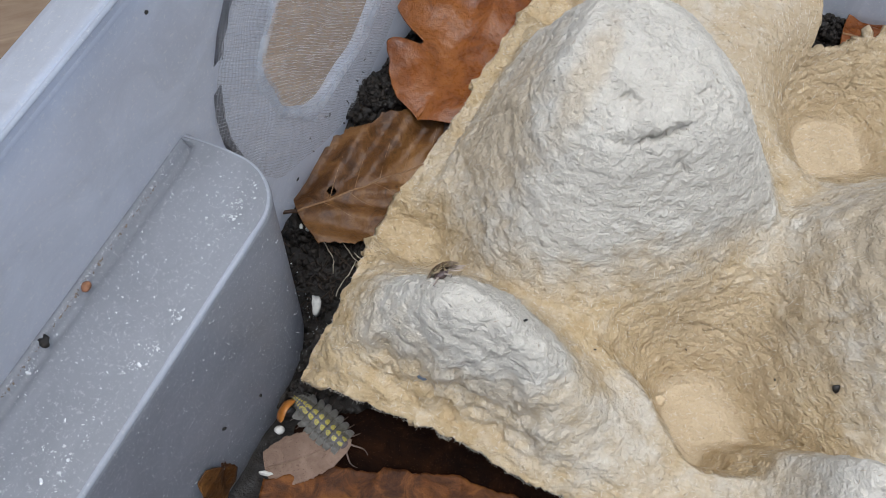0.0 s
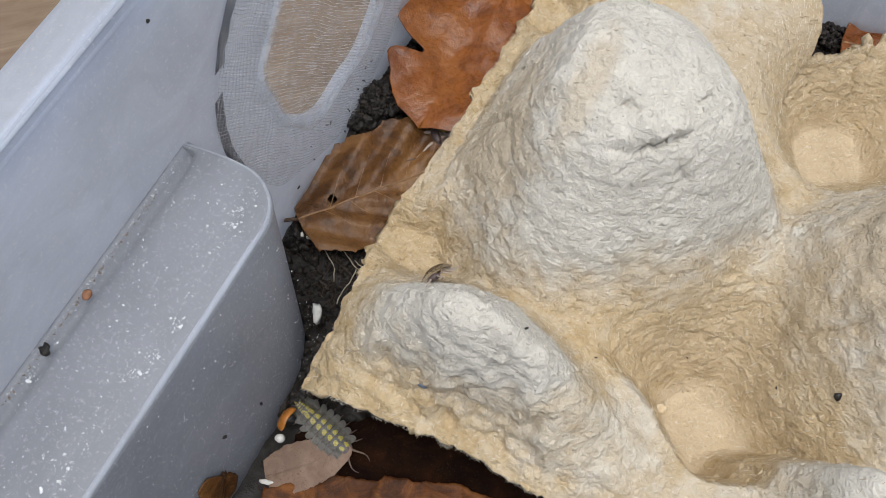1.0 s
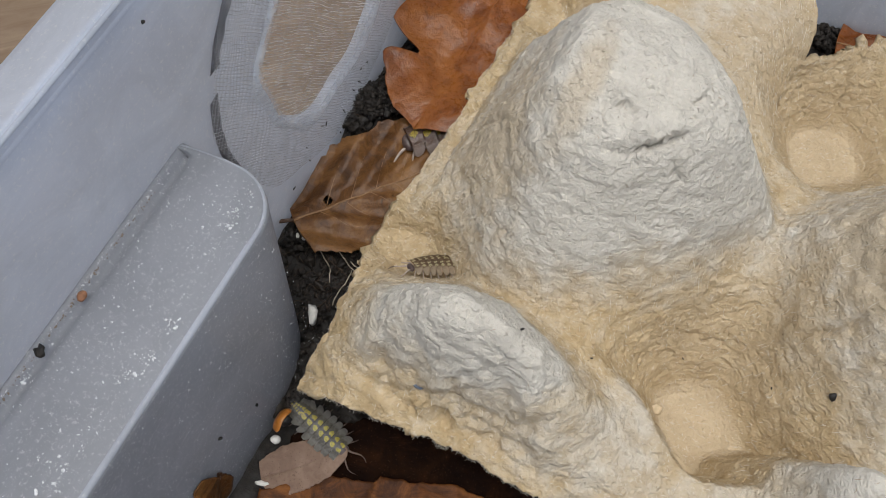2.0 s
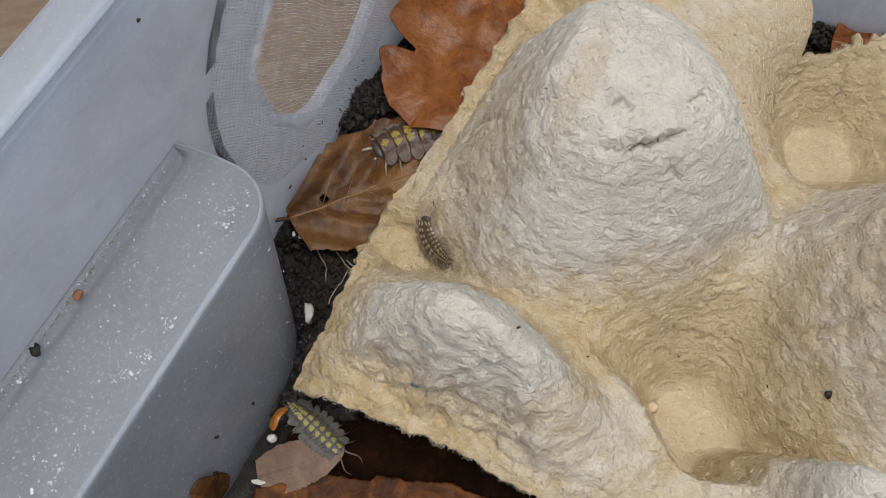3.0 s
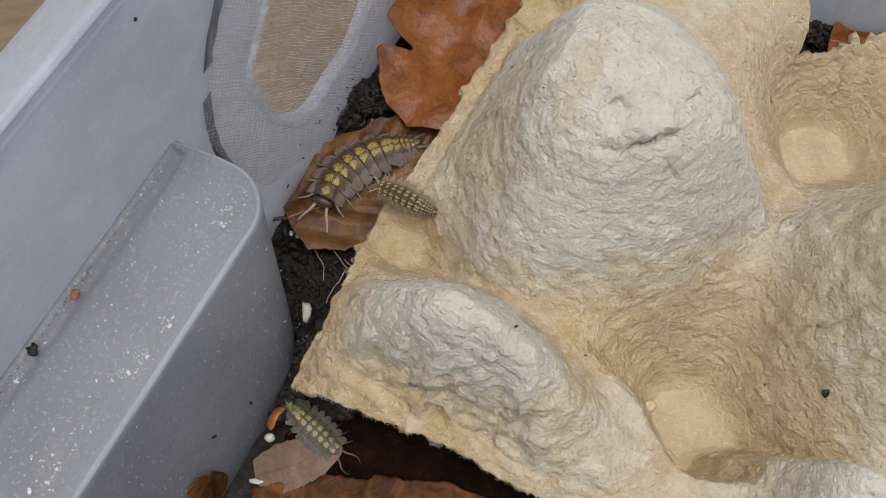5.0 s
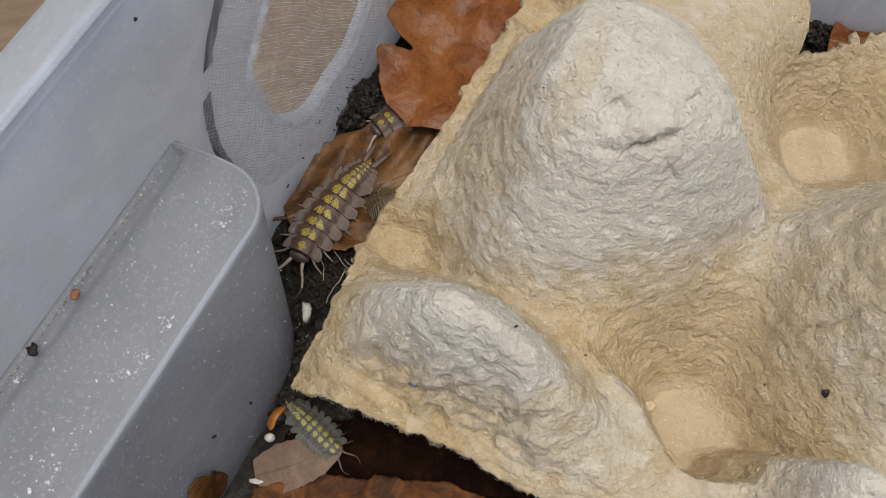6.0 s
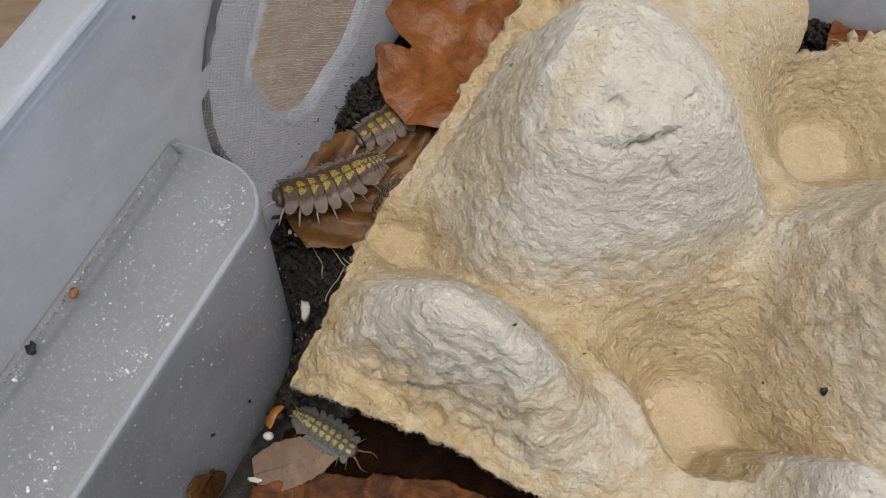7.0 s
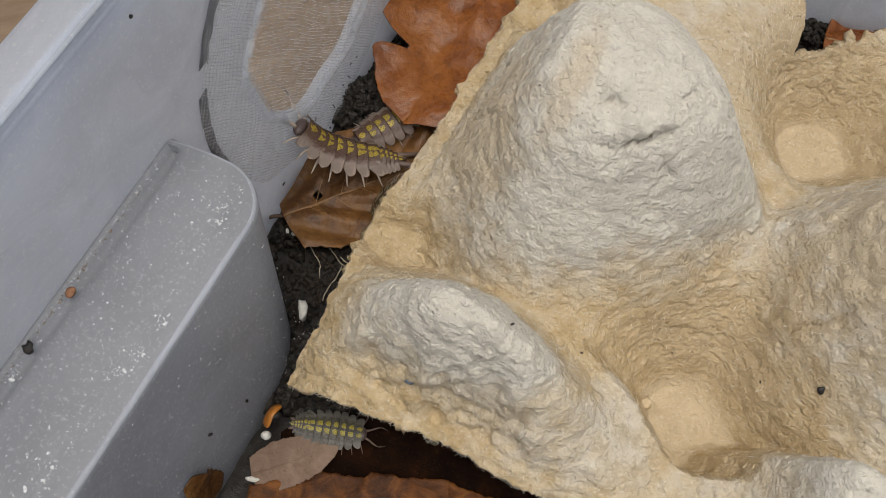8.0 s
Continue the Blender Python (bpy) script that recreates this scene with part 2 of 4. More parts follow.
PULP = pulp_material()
PLASTIC = plastic_material()
# ledge copy of the plastic, tinted darker and greyer to dim its light
DIMMED = plastic_material("dimmed_plastic", (0.55, 0.562, 0.595))
GAUZE = cloth_material()
GLUE = glue_material()
SOIL = soil_material()
OAK = wood_material()
LEAF_BROWN = leaf_material("brown_leaf", (0.035, 0.013, 0.004), (0.145, 0.062, 0.017), (0.28, 0.14, 0.045))
LEAF_ORANGE = leaf_material("orange_leaf", (0.10, 0.027, 0.006), (0.225, 0.069, 0.012), (0.31, 0.115, 0.026), gloss=0.26)
LEAF_PALE = leaf_material("pale_leaf", (0.13, 0.08, 0.055), (0.20, 0.13, 0.09), (0.27, 0.185, 0.135), gloss=0.6)
# rust-brown leaf, its colour darkened for the carton's shade
LEAF_DARK = leaf_material("dimmed_leaf", (0.015, 0.005, 0.002), (0.10, 0.033, 0.007), (0.26, 0.098, 0.02), gloss=0.5, shine=0.15)
# near-black leaf colour that stands in for shade under the carton
LEAF_SHADE = leaf_material("shade_leaf", (0.004, 0.002, 0.0015), (0.010, 0.004, 0.002), (0.03, 0.011, 0.004), gloss=0.8, shine=0.04)
VEIN = plain_material("leaf_vein", (0.23, 0.125, 0.055), 0.55, 0.3, 2.0)
STALK = plain_material("leaf_stalk", (0.06, 0.03, 0.015), 0.6, 0.4, 2.0)
CHALK = plain_material("white_crumb", (0.60, 0.585, 0.54), 0.8, 0.15, 1.5, 0.2)
# plastic of the edge beads that paint the rim's and ledge's highlight lines
GLINT = plastic_material("glint_plastic", (0.72, 0.75, 0.80))
DIRT = plain_material("groove_dirt", (0.30, 0.24, 0.185), 0.8, 0.4, 2.0)
DUST = plain_material("white_dust", (0.74, 0.75, 0.76), 0.85, 0.08, 2.0)
BLACK = plain_material("black_debris", (0.012, 0.010, 0.009), 0.5, 0.4, 2.0)
RUST = plain_material("rust_crumb", (0.26, 0.12, 0.06), 0.7, 0.3, 2.0)
ROOT = plain_material("pale_root", (0.42, 0.36, 0.27), 0.6, 0.3, 1.0)
HEM = plain_material("dark_thread", (0.09, 0.09, 0.105), 0.6, 0.3, 2.0)
THREAD = plain_material("thread", (0.88, 0.89, 0.92), 0.45, 0.08, 2.0)
BLUE = plain_material("blue_fleck", (0.13, 0.155, 0.20), 0.7, 0.3, 3.0)
FIBRE = plain_material("paper_fibre", (0.72, 0.67, 0.57), 0.9, 0.1, 1.0)
PEAT = plain_material("peat_fibre", (0.045, 0.028, 0.017), 0.6, 0.5, 1.0)
BROWN_FIBRE = plain_material("brown_fibre", (0.34, 0.24, 0.14), 0.9, 0.3, 1.0)
TAN = plain_material("tan_flake", (0.62, 0.50, 0.33), 0.85, 0.2, 1.5, 0.2)
HUSK = plain_material("orange_husk", (0.38, 0.14, 0.022), 0.28, 0.35, 0.8, 0.1)
SHELL = shell_material("woodlouse_shell", (0.165, 0.098, 0.07), (0.43, 0.345, 0.30), (0.82, 0.63, 0.07))
SHELL_FRONT = shell_material("woodlouse_front_shell", (0.165, 0.098, 0.07), (0.43, 0.345, 0.30), (0.82, 0.63, 0.07), rows=((0.0, 12.0),))
SHELL_YOUNG = shell_material("young_shell", (0.20, 0.135, 0.08), (0.42, 0.33, 0.23), (0.80, 0.70, 0.42), rows=((0.07, 22.0), (0.21, 22.0)))
SHELL_DULL = shell_material("dull_shell", (0.14, 0.128, 0.10), (0.27, 0.255, 0.23), (0.62, 0.51, 0.07))
SPINE = plain_material("woodlouse_spine", (0.14, 0.095, 0.075), 0.4, 0.2, 2.0, 0.05)
LIMB = plain_material("woodlouse_limb", (0.38, 0.31, 0.26), 0.4, 0.2, 2.0, 0.05, Subsurface_Weight=0.0)
FACE = plain_material("woodlouse_head", (0.075, 0.05, 0.045), 0.35, 0.35, 2.0, 0.1)


# ---- helpers of this scene ----
def mesh_of(bm, material, smooth=True):
    me = bpy.data.meshes.new("m")
    for f in bm.faces:
        f.smooth = smooth
    bm.to_mesh(me)
    bm.free()
    me.materials.append(material)
    return me


def thing(name, m, label, category, group="", kind=""):
    ob = new(name)
    ob.empty_display_size = 0.005
    ob.matrix_world = m
    return tagged(ob, label, category, group, kind)


def part(name, bm, material, parent, label="", m=None, smooth=True):
    ob = new(name, mesh_of(bm, material, smooth))
    ob.parent = parent
    if m is not None:
        ob.matrix_basis = m
    return tagged(ob, label)


def lone(name, bm, material, m, label, category, group="", kind="", smooth=True):
    ob = new(name, mesh_of(bm, material, smooth))
    ob.matrix_world = m
    return tagged(ob, label, category, group, kind)


def thick(ob, mm, offset=-1.0):
    s = ob.modifiers.new("thickness", "SOLIDIFY")
    s.thickness, s.offset = mm * MM, offset
    return ob


def at(x, y, z, rx=0, ry=0, rz=0):
    return pose(x * MM, y * MM, z * MM, rx, ry, rz)


def sheet(nu, nv, f):
    """A grid of quads over f(u, v), u and v from 0 to 1, in millimetres."""
    bm = bmesh.new()
    rows = [[bm.verts.new(Vector(f(i / nu, j / nv)) * MM) for j in range(nv + 1)] for i in range(nu + 1)]
    for i in range(nu):
        for j in range(nv):
            bm.faces.new((rows[i][j], rows[i + 1][j], rows[i + 1][j + 1], rows[i][j + 1]))
    return bm


def tube(points, radii, sides=7, bm=None):
    """A closed tube through points, in millimetres."""
    bm = bm or bmesh.new()
    pts = [Vector(p) for p in points]
    rings = []
    for i, p in enumerate(pts):
        d = (pts[min(i + 1, len(pts) - 1)] - pts[max(i - 1, 0)]).normalized()
        a = d.cross(Vector((0.13, 0.21, 0.97))).normalized()
        b = d.cross(a)
        r = radii[i] if isinstance(radii, (list, tuple)) else radii
        rings.append([bm.verts.new((p + (a * math.cos(k) + b * math.sin(k)) * r) * MM) for k in (2 * math.pi * j / sides for j in range(sides))])
    for p, q in zip(rings, rings[1:]):
        for j in range(sides):
            bm.faces.new((p[j], p[(j + 1) % sides], q[(j + 1) % sides], q[j]))
    bm.faces.new(rings[0][::-1])
    bm.faces.new(rings[-1])
    return bm


def ball(level):
    bm = bmesh.new()
    bmesh.ops.create_icosphere(bm, subdivisions=level, radius=1.0)
    bm.verts.index_update()
    data = [v.co.copy() for v in bm.verts], [[v.index for v in f.verts] for f in bm.faces]
    bm.free()
    return data


BALL = {1: ball(1), 2: ball(2)}


def lump(bm, centre, size, rng, level=1, rough=0.35, flat=False):
    """An uneven crumb added to bm; size is its three half-widths in millimetres."""
    turn = Euler([0 if flat and k < 2 else rng.uniform(0, 6.28) for k in range(3)]).to_matrix()
    made = []
    for c in BALL[level][0]:
        k = 1 + rng.uniform(-rough, rough)
        made.append(bm.verts.new((Vector(centre) + turn @ Vector((c.x * size[0] * k, c.y * size[1] * k, c.z * size[2] * k))) * MM))
    for f in BALL[level][1]:
        bm.faces.new([made[i] for i in f])


def smooth_max(a, b, k):
    h = np.clip(0.5 + 0.5 * (a - b) / k, 0, 1)
    return b + (a - b) * h + k * h * (1 - h)


def smooth_min(a, b, k):
    return -smooth_max(-a, -b, k)


# ---- table under the box ----
def build_table():
    bm = bmesh.new()
    bmesh.ops.create_cube(bm, size=1)
    for v in bm.verts:
        v.co = Vector((v.co.x * 1.4, v.co.y * 0.9, v.co.z * 0.03))
    bmesh.ops.bevel(bm, geom=bm.edges[:], offset=0.004, segments=2, affect="EDGES")
    lone("table_top", bm, OAK, at(0, 100, -17 - 15, 0, 0, 28), "brown oak table top under the plastic box", "table", kind="structure", smooth=False)


# ---- the plastic box: x across (v), y along the long wall (u) ----
BOX = at(0, 0, 0, 0, 0, -17.5)
BOX_NEAR, BOX_FAR, BOX_RIGHT, BOX_TOP, BOX_DEEP = -75, 111, 78, 55.5, -15
WALL, LEAN = -38.5, -0.1          # the long wall's inner face: v = WALL + LEAN * z
LEDGE_TOP, LEDGE_END = 35, 30.5
HOLE_U, HOLE_Z, HOLE_R = 58.3, 26.3, 14.3
PATCH_U, PATCH_Z, PATCH_R = 57.0, 26.5, 23.2


def wall_point(u, z, out=0.0):
    return (WALL + LEAN * z - out, u, z)


def hole_radius(a):
    return HOLE_R * (1 + 0.05 * math.sin(2 * a + 0.6) + 0.035 * math.sin(5 * a) + 0.02 * math.sin(9 * a + 1))


def build_box():
    box = thing("plastic_box", BOX, "milky translucent plastic storage box with an inner ledge", "storage box")
    # long wall with a hand-cut vent hole: plain ends and a ring of faces round the hole
    bm = bmesh.new()
    u0, u1 = BOX_NEAR, BOX_FAR
    N = 128
    rings, bearings = [], []
    corners = [(u1, BOX_TOP), (u0, BOX_TOP), (u0, BOX_DEEP), (u1, BOX_DEEP)]
    turns = sorted([2 * math.pi * j / N for j in range(N)] + [math.atan2(cz - HOLE_Z, cu - HOLE_U) % (2 * math.pi) for cu, cz in corners])
    for a in turns:
        c, q = math.cos(a), math.sin(a)
        reach = min(((u1 - HOLE_U) / c if c > 1e-6 else (u0 - HOLE_U) / c if c < -1e-6 else 1e9),
                    ((BOX_TOP - HOLE_Z) / q if q > 1e-6 else (BOX_DEEP - HOLE_Z) / q if q < -1e-6 else 1e9))
        r0 = hole_radius(a)
        rings.append([bm.verts.new(Vector(wall_point(HOLE_U + c * r, HOLE_Z + q * r)) * MM) for r in (r0, r0 + 2, r0 + (reach - r0) * 0.5, reach)])
    for p, q in zip(rings, rings[1:] + rings[:1]):
        for k in range(3):
            bm.faces.new((p[k], p[k + 1], q[k + 1], q[k]))
    bmesh.ops.remove_doubles(bm, verts=bm.verts[:], dist=0.00001)
    bmesh.ops.recalc_face_normals(bm, faces=bm.faces[:])
    thick(part("long_wall", bm, PLASTIC, box, smooth=False), 1.1, 0)
    # rolled rim along the long wall
    top = wall_point(0, BOX_TOP)[0]
    prof = [(top + 0.55, BOX_TOP - 3.0), (top + 0.75, BOX_TOP - 1.2), (top + 0.45, BOX_TOP - 0.3), (top - 0.4, BOX_TOP + 0.1), (top - 2.5, BOX_TOP - 0.5), (top - 5.0, BOX_TOP - 1.6), (top - 6.2, BOX_TOP - 2.6), (top - 6.6, BOX_TOP - 3.5), (top - 7.0, BOX_TOP - 9.0)]

    def rim(i, j):
        k = j * (len(prof) - 1)
        a = int(min(k, len(prof) - 2))
        w = k - a
        v, z = (prof[a][m] * (1 - w) + prof[a + 1][m] * w for m in (0, 1))
        return (v, BOX_NEAR + i * (BOX_FAR - BOX_NEAR), z)
    part("rim", sheet(24, 32, rim), PLASTIC, box)
    part("rim_edge", tube([(top + 0.35, BOX_NEAR + (BOX_FAR - BOX_NEAR) * k / 40, BOX_TOP - 0.1) for k in range(41)], 0.28, 8), GLINT, box, "inner edge of the rim with its highlight laid on as a bead")
    # end walls and the far side
    for name, ya, yb in (("end_wall", BOX_FAR, 0.1), ("end_wall", BOX_NEAR, -0.1)):
        thick(part(name, sheet(10, 8, lambda i, j: (-46 + i * (BOX_RIGHT + 52), ya + yb * (BOX_DEEP + j * 69), BOX_DEEP + j * 69)), PLASTIC, box), 1.1, 0)
    thick(part("long_wall", sheet(10, 8, lambda i, j: (BOX_RIGHT + 0.1 * (BOX_DEEP + j * 69), BOX_NEAR - 6 + i * (BOX_FAR - BOX_NEAR + 12), BOX_DEEP + j * 69)), PLASTIC, box), 1.1, 0)
    thick(part("base", sheet(4, 4, lambda i, j: (-37.5 + i * (BOX_RIGHT + 37), BOX_NEAR + i * 0 + j * (BOX_FAR - BOX_NEAR), BOX_DEEP - 0.4)), PLASTIC, box), 1.2, -1)
    # inner ledge: straight face, round corner, blunt end that dies into the wall
    def outline(k, grow, R):
        """Plan of the ledge's face, k from 0 to 1; grow pushes it outwards, R rounds its corner."""
        straight, arc, end = 100.0, 12.0, 9.0
        d = k * (straight + arc + end)
        vf, ue = -28.6 + grow, LEDGE_END + 0.2 * grow
        if d < straight:
            return vf, BOX_NEAR + d / straight * (ue - R - BOX_NEAR)
        if d < straight + arc:
            a = (d - straight) / arc * math.pi / 2
            return vf - R + R * math.cos(a), ue - R + R * math.sin(a)
        w = (d - straight - arc) / end
        return vf - R - w * (41.7 + vf - R), ue - 0.8 * w * w

    def ledge(i, j):
        if j < 0.62:
            z = -6 + (LEDGE_TOP - 0.8 + 6) * j / 0.62
            grow = 0.115 * (LEDGE_TOP - z)
            R = 5.5 + 10.0 * (LEDGE_TOP - z) / 35
        elif j < 0.8:
            a = (j - 0.62) / 0.18 * math.pi / 2
            R = 5.5
            z, grow = LEDGE_TOP - 0.8 + 0.8 * math.sin(a), 0.1 - 0.9 * (1 - math.cos(a))
        else:
            w = (j - 0.8) / 0.2
            v, u = outline(i, -0.8, 5.5)
            vw = wall_point(0, LEDGE_TOP)[0] + 0.4
            return (v + (vw - v) * w, u + (min(u, LEDGE_END - 1.4) - u) * w, LEDGE_TOP + 0.15 * math.sin(math.pi * w) - 0.9 * math.exp(-((w - 0.87) / 0.045) ** 2) + 0.3 * math.exp(-((w - 0.96) / 0.04) ** 2))
        v, u = outline(i, grow, R)
        return (v, u, z)
    thick(part("ledge", sheet(90, 110, ledge), DIMMED, box, "inner ledge in a dimmed tone of the box plastic"), 0.9, -1)
    edge = [outline(k / 160, -0.25, 5.5) for k in range(161)]
    part("ledge_edge", tube([(v - 0.1, u, LEDGE_TOP - 0.26) for v, u in edge], [0.36 - 0.12 * max(0, min(1, (k - 126) / 10)) + 0.05 * noise.noise((k * 0.4, 1, 1)) for k in range(161)], 14), GLINT, box, "thick rounded edge of the ledge, its light line put on as a bead")
    return box


# ---- gauze over the vent ----
def build_gauze():
    cover = thing("vent_cover", BOX, "white gauze patch glued over the vent hole of the box", "vent cover")
    R = PATCH_R

    def cloth(i, j):
        a = 2 * math.pi * i
        r = R * j * (1 + 0.015 * math.sin(7 * a) + 0.012 * math.sin(13 * a + 1))
        u, z = PATCH_U + r * math.cos(a), PATCH_Z + r * math.sin(a)
        sag = -0.9 * max(0.0, 1 - (j * R / 14.0) ** 2) + 0.25 * (1 + noise.noise((u * 0.25, z * 0.25, 3)))
        x, y, zz = wall_point(u, z, -0.7)
        return (x + sag, y, zz)
    part("gauze", sheet(110, 26, cloth), GAUZE, cover)
    # a smear of dried glue round the hole
    rng = random.Random(4)

    def smear(i, j):
        a = 2 * math.pi * i
        wide = 2.2 + 1.3 * noise.noise((math.cos(a) * 2, math.sin(a) * 2, 4))
        r = hole_radius(a) - 0.4 + wide * j
        x, y, z = wall_point(HOLE_U + r * math.cos(a), HOLE_Z + r * math.sin(a), -0.85 - 0.45 * math.sin(math.pi * j))
        return (x, y, z)
    part("glue_smear", sheet(120, 6, smear), GLUE, cover, "thin milky smear of dried glue")
    # dark frayed hem: a strip of grey weave along part of the edge
    bm = bmesh.new()
    for a0, a1 in ((127, 150), (158, 194)):
        for k in range(int((a1 - a0) * 1.3)):
            a = radians(a0 + k / 1.3)
            wide = 0.9 + 0.35 * noise.noise((k * 0.15, a0, 2))
            pts = [wall_point(PATCH_U + r * math.cos(a + 0.03 * (r - R)), PATCH_Z + r * math.sin(a + 0.03 * (r - R)), -0.85) for r in (R - 0.3 - wide, R - 0.3, R - 0.3 + wide * 0.5)]
            tube(pts, 0.07, 4, bm)
        for lane in range(4):
            pts = []
            for k in range(int((a1 - a0) / 2)):
                a = radians(a0 + k * 2 + 1)
                wide = 0.9 + 0.35 * noise.noise((k * 0.5, a0, 2))
                r = R - 0.3 - wide + lane * wide * 0.5
                pts.append(wall_point(PATCH_U + r * math.cos(a), PATCH_Z + r * math.sin(a), -0.9))
            tube(pts, 0.04, 4, bm)
    part("frayed_hem", bm, HEM, cover, "dark grey weave along the hem")
    # wavy weft threads that catch the light, row by row, broken where they dip under the warp
    for row in range(-48, 49):
        phase = rng.uniform(0, 6.28)
        runs, pts = [], []
        for m in range(150):
            d = m * 0.3 - 22.0
            off = row * 0.43 + 0.07 * math.sin(d * 0.7 + phase) + 1.1 * noise.noise((d * 0.07, row * 0.06, 7)) + 0.06 * noise.noise((d * 0.5, row, 5))
            u, z = PATCH_U + d * 0.67 + off * 0.74, PATCH_Z - d * 0.74 + off * 0.67
            r2 = (u - PATCH_U) ** 2 + (z - PATCH_Z) ** 2
            if r2 > 21.5 ** 2 or noise.noise((d * 0.5, row * 1.7, 11)) < -0.22 or z < 1:
                runs.append(pts)
                pts = []
                continue
            x, y, zz = wall_point(u, z, -0.8)
            pts.append((x - 0.9 * max(0.0, 1 - r2 / 196) + 0.04 * math.sin(m * 1.6), y, zz))
        runs.append(pts)
        bm = bmesh.new()
        for pts in runs:
            if len(pts) > 3:
                tube(pts, 0.027, 4, bm)
        if len(bm.verts):
            part("thread", bm, THREAD, cover)
        else:
            bm.free()


# ---- soil ----
def soil_height(x, y):
    h = 1.6 * noise.noise((x * 0.06, y * 0.06, 1)) + 1.0 * noise.noise((x * 0.2, y * 0.2, 5)) + 0.5 * noise.noise((x * 0.6, y * 0.6, 9))
    pile = 5.0 * math.exp(-((x + 36.0) ** 2 + (y - 61.0) ** 2) / 30) + 3.0 * math.exp(-((x - 25) ** 2 + (y - 109) ** 2) / 80)
    return h - 0.8 + pile


def build_soil():
    def f(i, j):
        v, u = -40 + i * 120, BOX_NEAR + j * (BOX_FAR - BOX_NEAR)
        return (v, u, soil_height(v, u))
    lone("soil", sheet(190, 280, f), SOIL, BOX, "dark damp potting soil in the box", "soil", kind="structure")
    rng = random.Random(11)
    bm = bmesh.new()
    for k in range(7000):
        v, u = rng.uniform(-38, -4), rng.uniform(24, 78)
        if k % 4 == 0:
            v, u = rng.uniform(-26, -15), rng.uniform(15, 26)
        if k % 9 == 0:
            v, u = rng.uniform(5, 50), rng.uniform(98, 110.5)
        s = rng.choice((0.12, 0.18, 0.25, 0.3, 0.4, 0.55)) * rng.uniform(0.8, 1.2)
        if k % 40 == 0:
            s = rng.uniform(0.7, 1.5)
        lump(bm, (v, u, soil_height(v, u) + s * 0.5), (s * rng.uniform(0.7, 1.6), s, s * rng.uniform(0.5, 1)), rng, 2 if s > 0.4 else 1, 0.55)
    # heaps against the wall, at the carton's corner and behind its torn edge
    turn = BOX.inverted()
    for x, y, z, wide, n in ((-16.6, 22.4, 2.6, 1.5, 110), (-15, 69.5, 3.8, 3.0, 420), (-18, 66, 2.4, 1.6, 110), (55.5, 96.5, 3.4, 2.6, 260), (-22.5, 45.8, 0.6, 1.6, 90)):
        c = turn @ Vector((x * MM, y * MM, z * MM)) / MM
        for k in range(n):
            r, a = wide * math.sqrt(rng.random()), rng.uniform(0, 6.28)
            s = rng.choice((0.15, 0.2, 0.3, 0.45, 0.6)) * rng.uniform(0.7, 1.2)
            lump(bm, (c.x + r * math.cos(a), c.y + r * math.sin(a), c.z + rng.uniform(-1, 1) * wide * 0.6 * (1 - r / wide / 1.3)), (s * rng.uniform(0.6, 1.7), s * 0.8, s * 0.7), rng, 2 if s > 0.4 else 1, 0.6)
    lone("soil_crumbs", bm, SOIL, BOX, "dark crumbs of potting soil", "soil", kind="stuff", smooth=True)
    bm = bmesh.new()
    for k in range(1100):
        v, u = rng.uniform(-37, -6), rng.uniform(26, 74)
        if k % 5 == 0:
            v, u = rng.uniform(8, 40), rng.uniform(103, 110.5)
        a, n = rng.uniform(0, 6.28), rng.randint(4, 8)
        pts = []
        for m in range(n):
            v, u = v + 0.42 * math.cos(a), u + 0.42 * math.sin(a)
            a += rng.uniform(-0.5, 0.5)
            pts.append((v, u, soil_height(v, u) + 0.5 + 0.35 * math.sin(m)))
        tube(pts, rng.uniform(0.035, 0.11), 4, bm)
    lone("peat_fibres", bm, PEAT, BOX, "short dark brown peat fibres on the soil", "soil", kind="stuff")
    for k, (v, u, a) in enumerate(((-27.5, 33, 1.9), (-24, 36, 2.6), (-22, 33.5, 0.4), (-27, 38, -0.6), (-19, 40, 1.2), (-25.5, 30, 1.5))):
        pts = []
        for m in range(12):
            v, u = v + 0.55 * math.cos(a), u + 0.55 * math.sin(a)
            a += rng.uniform(-0.3, 0.4)
            pts.append((v, u, soil_height(v, u) + 0.9 + 0.3 * math.sin(m * 0.8)))
        lone("rootlet", tube(pts, 0.09, 5), ROOT, BOX, "thin pale rootlet lying on dark soil", "root", "rootlets")


# ---- the torn egg carton: x across (t), y away (s) ----
CARTON = at(-15.05, 24.49, 0, 0, 0, -18)


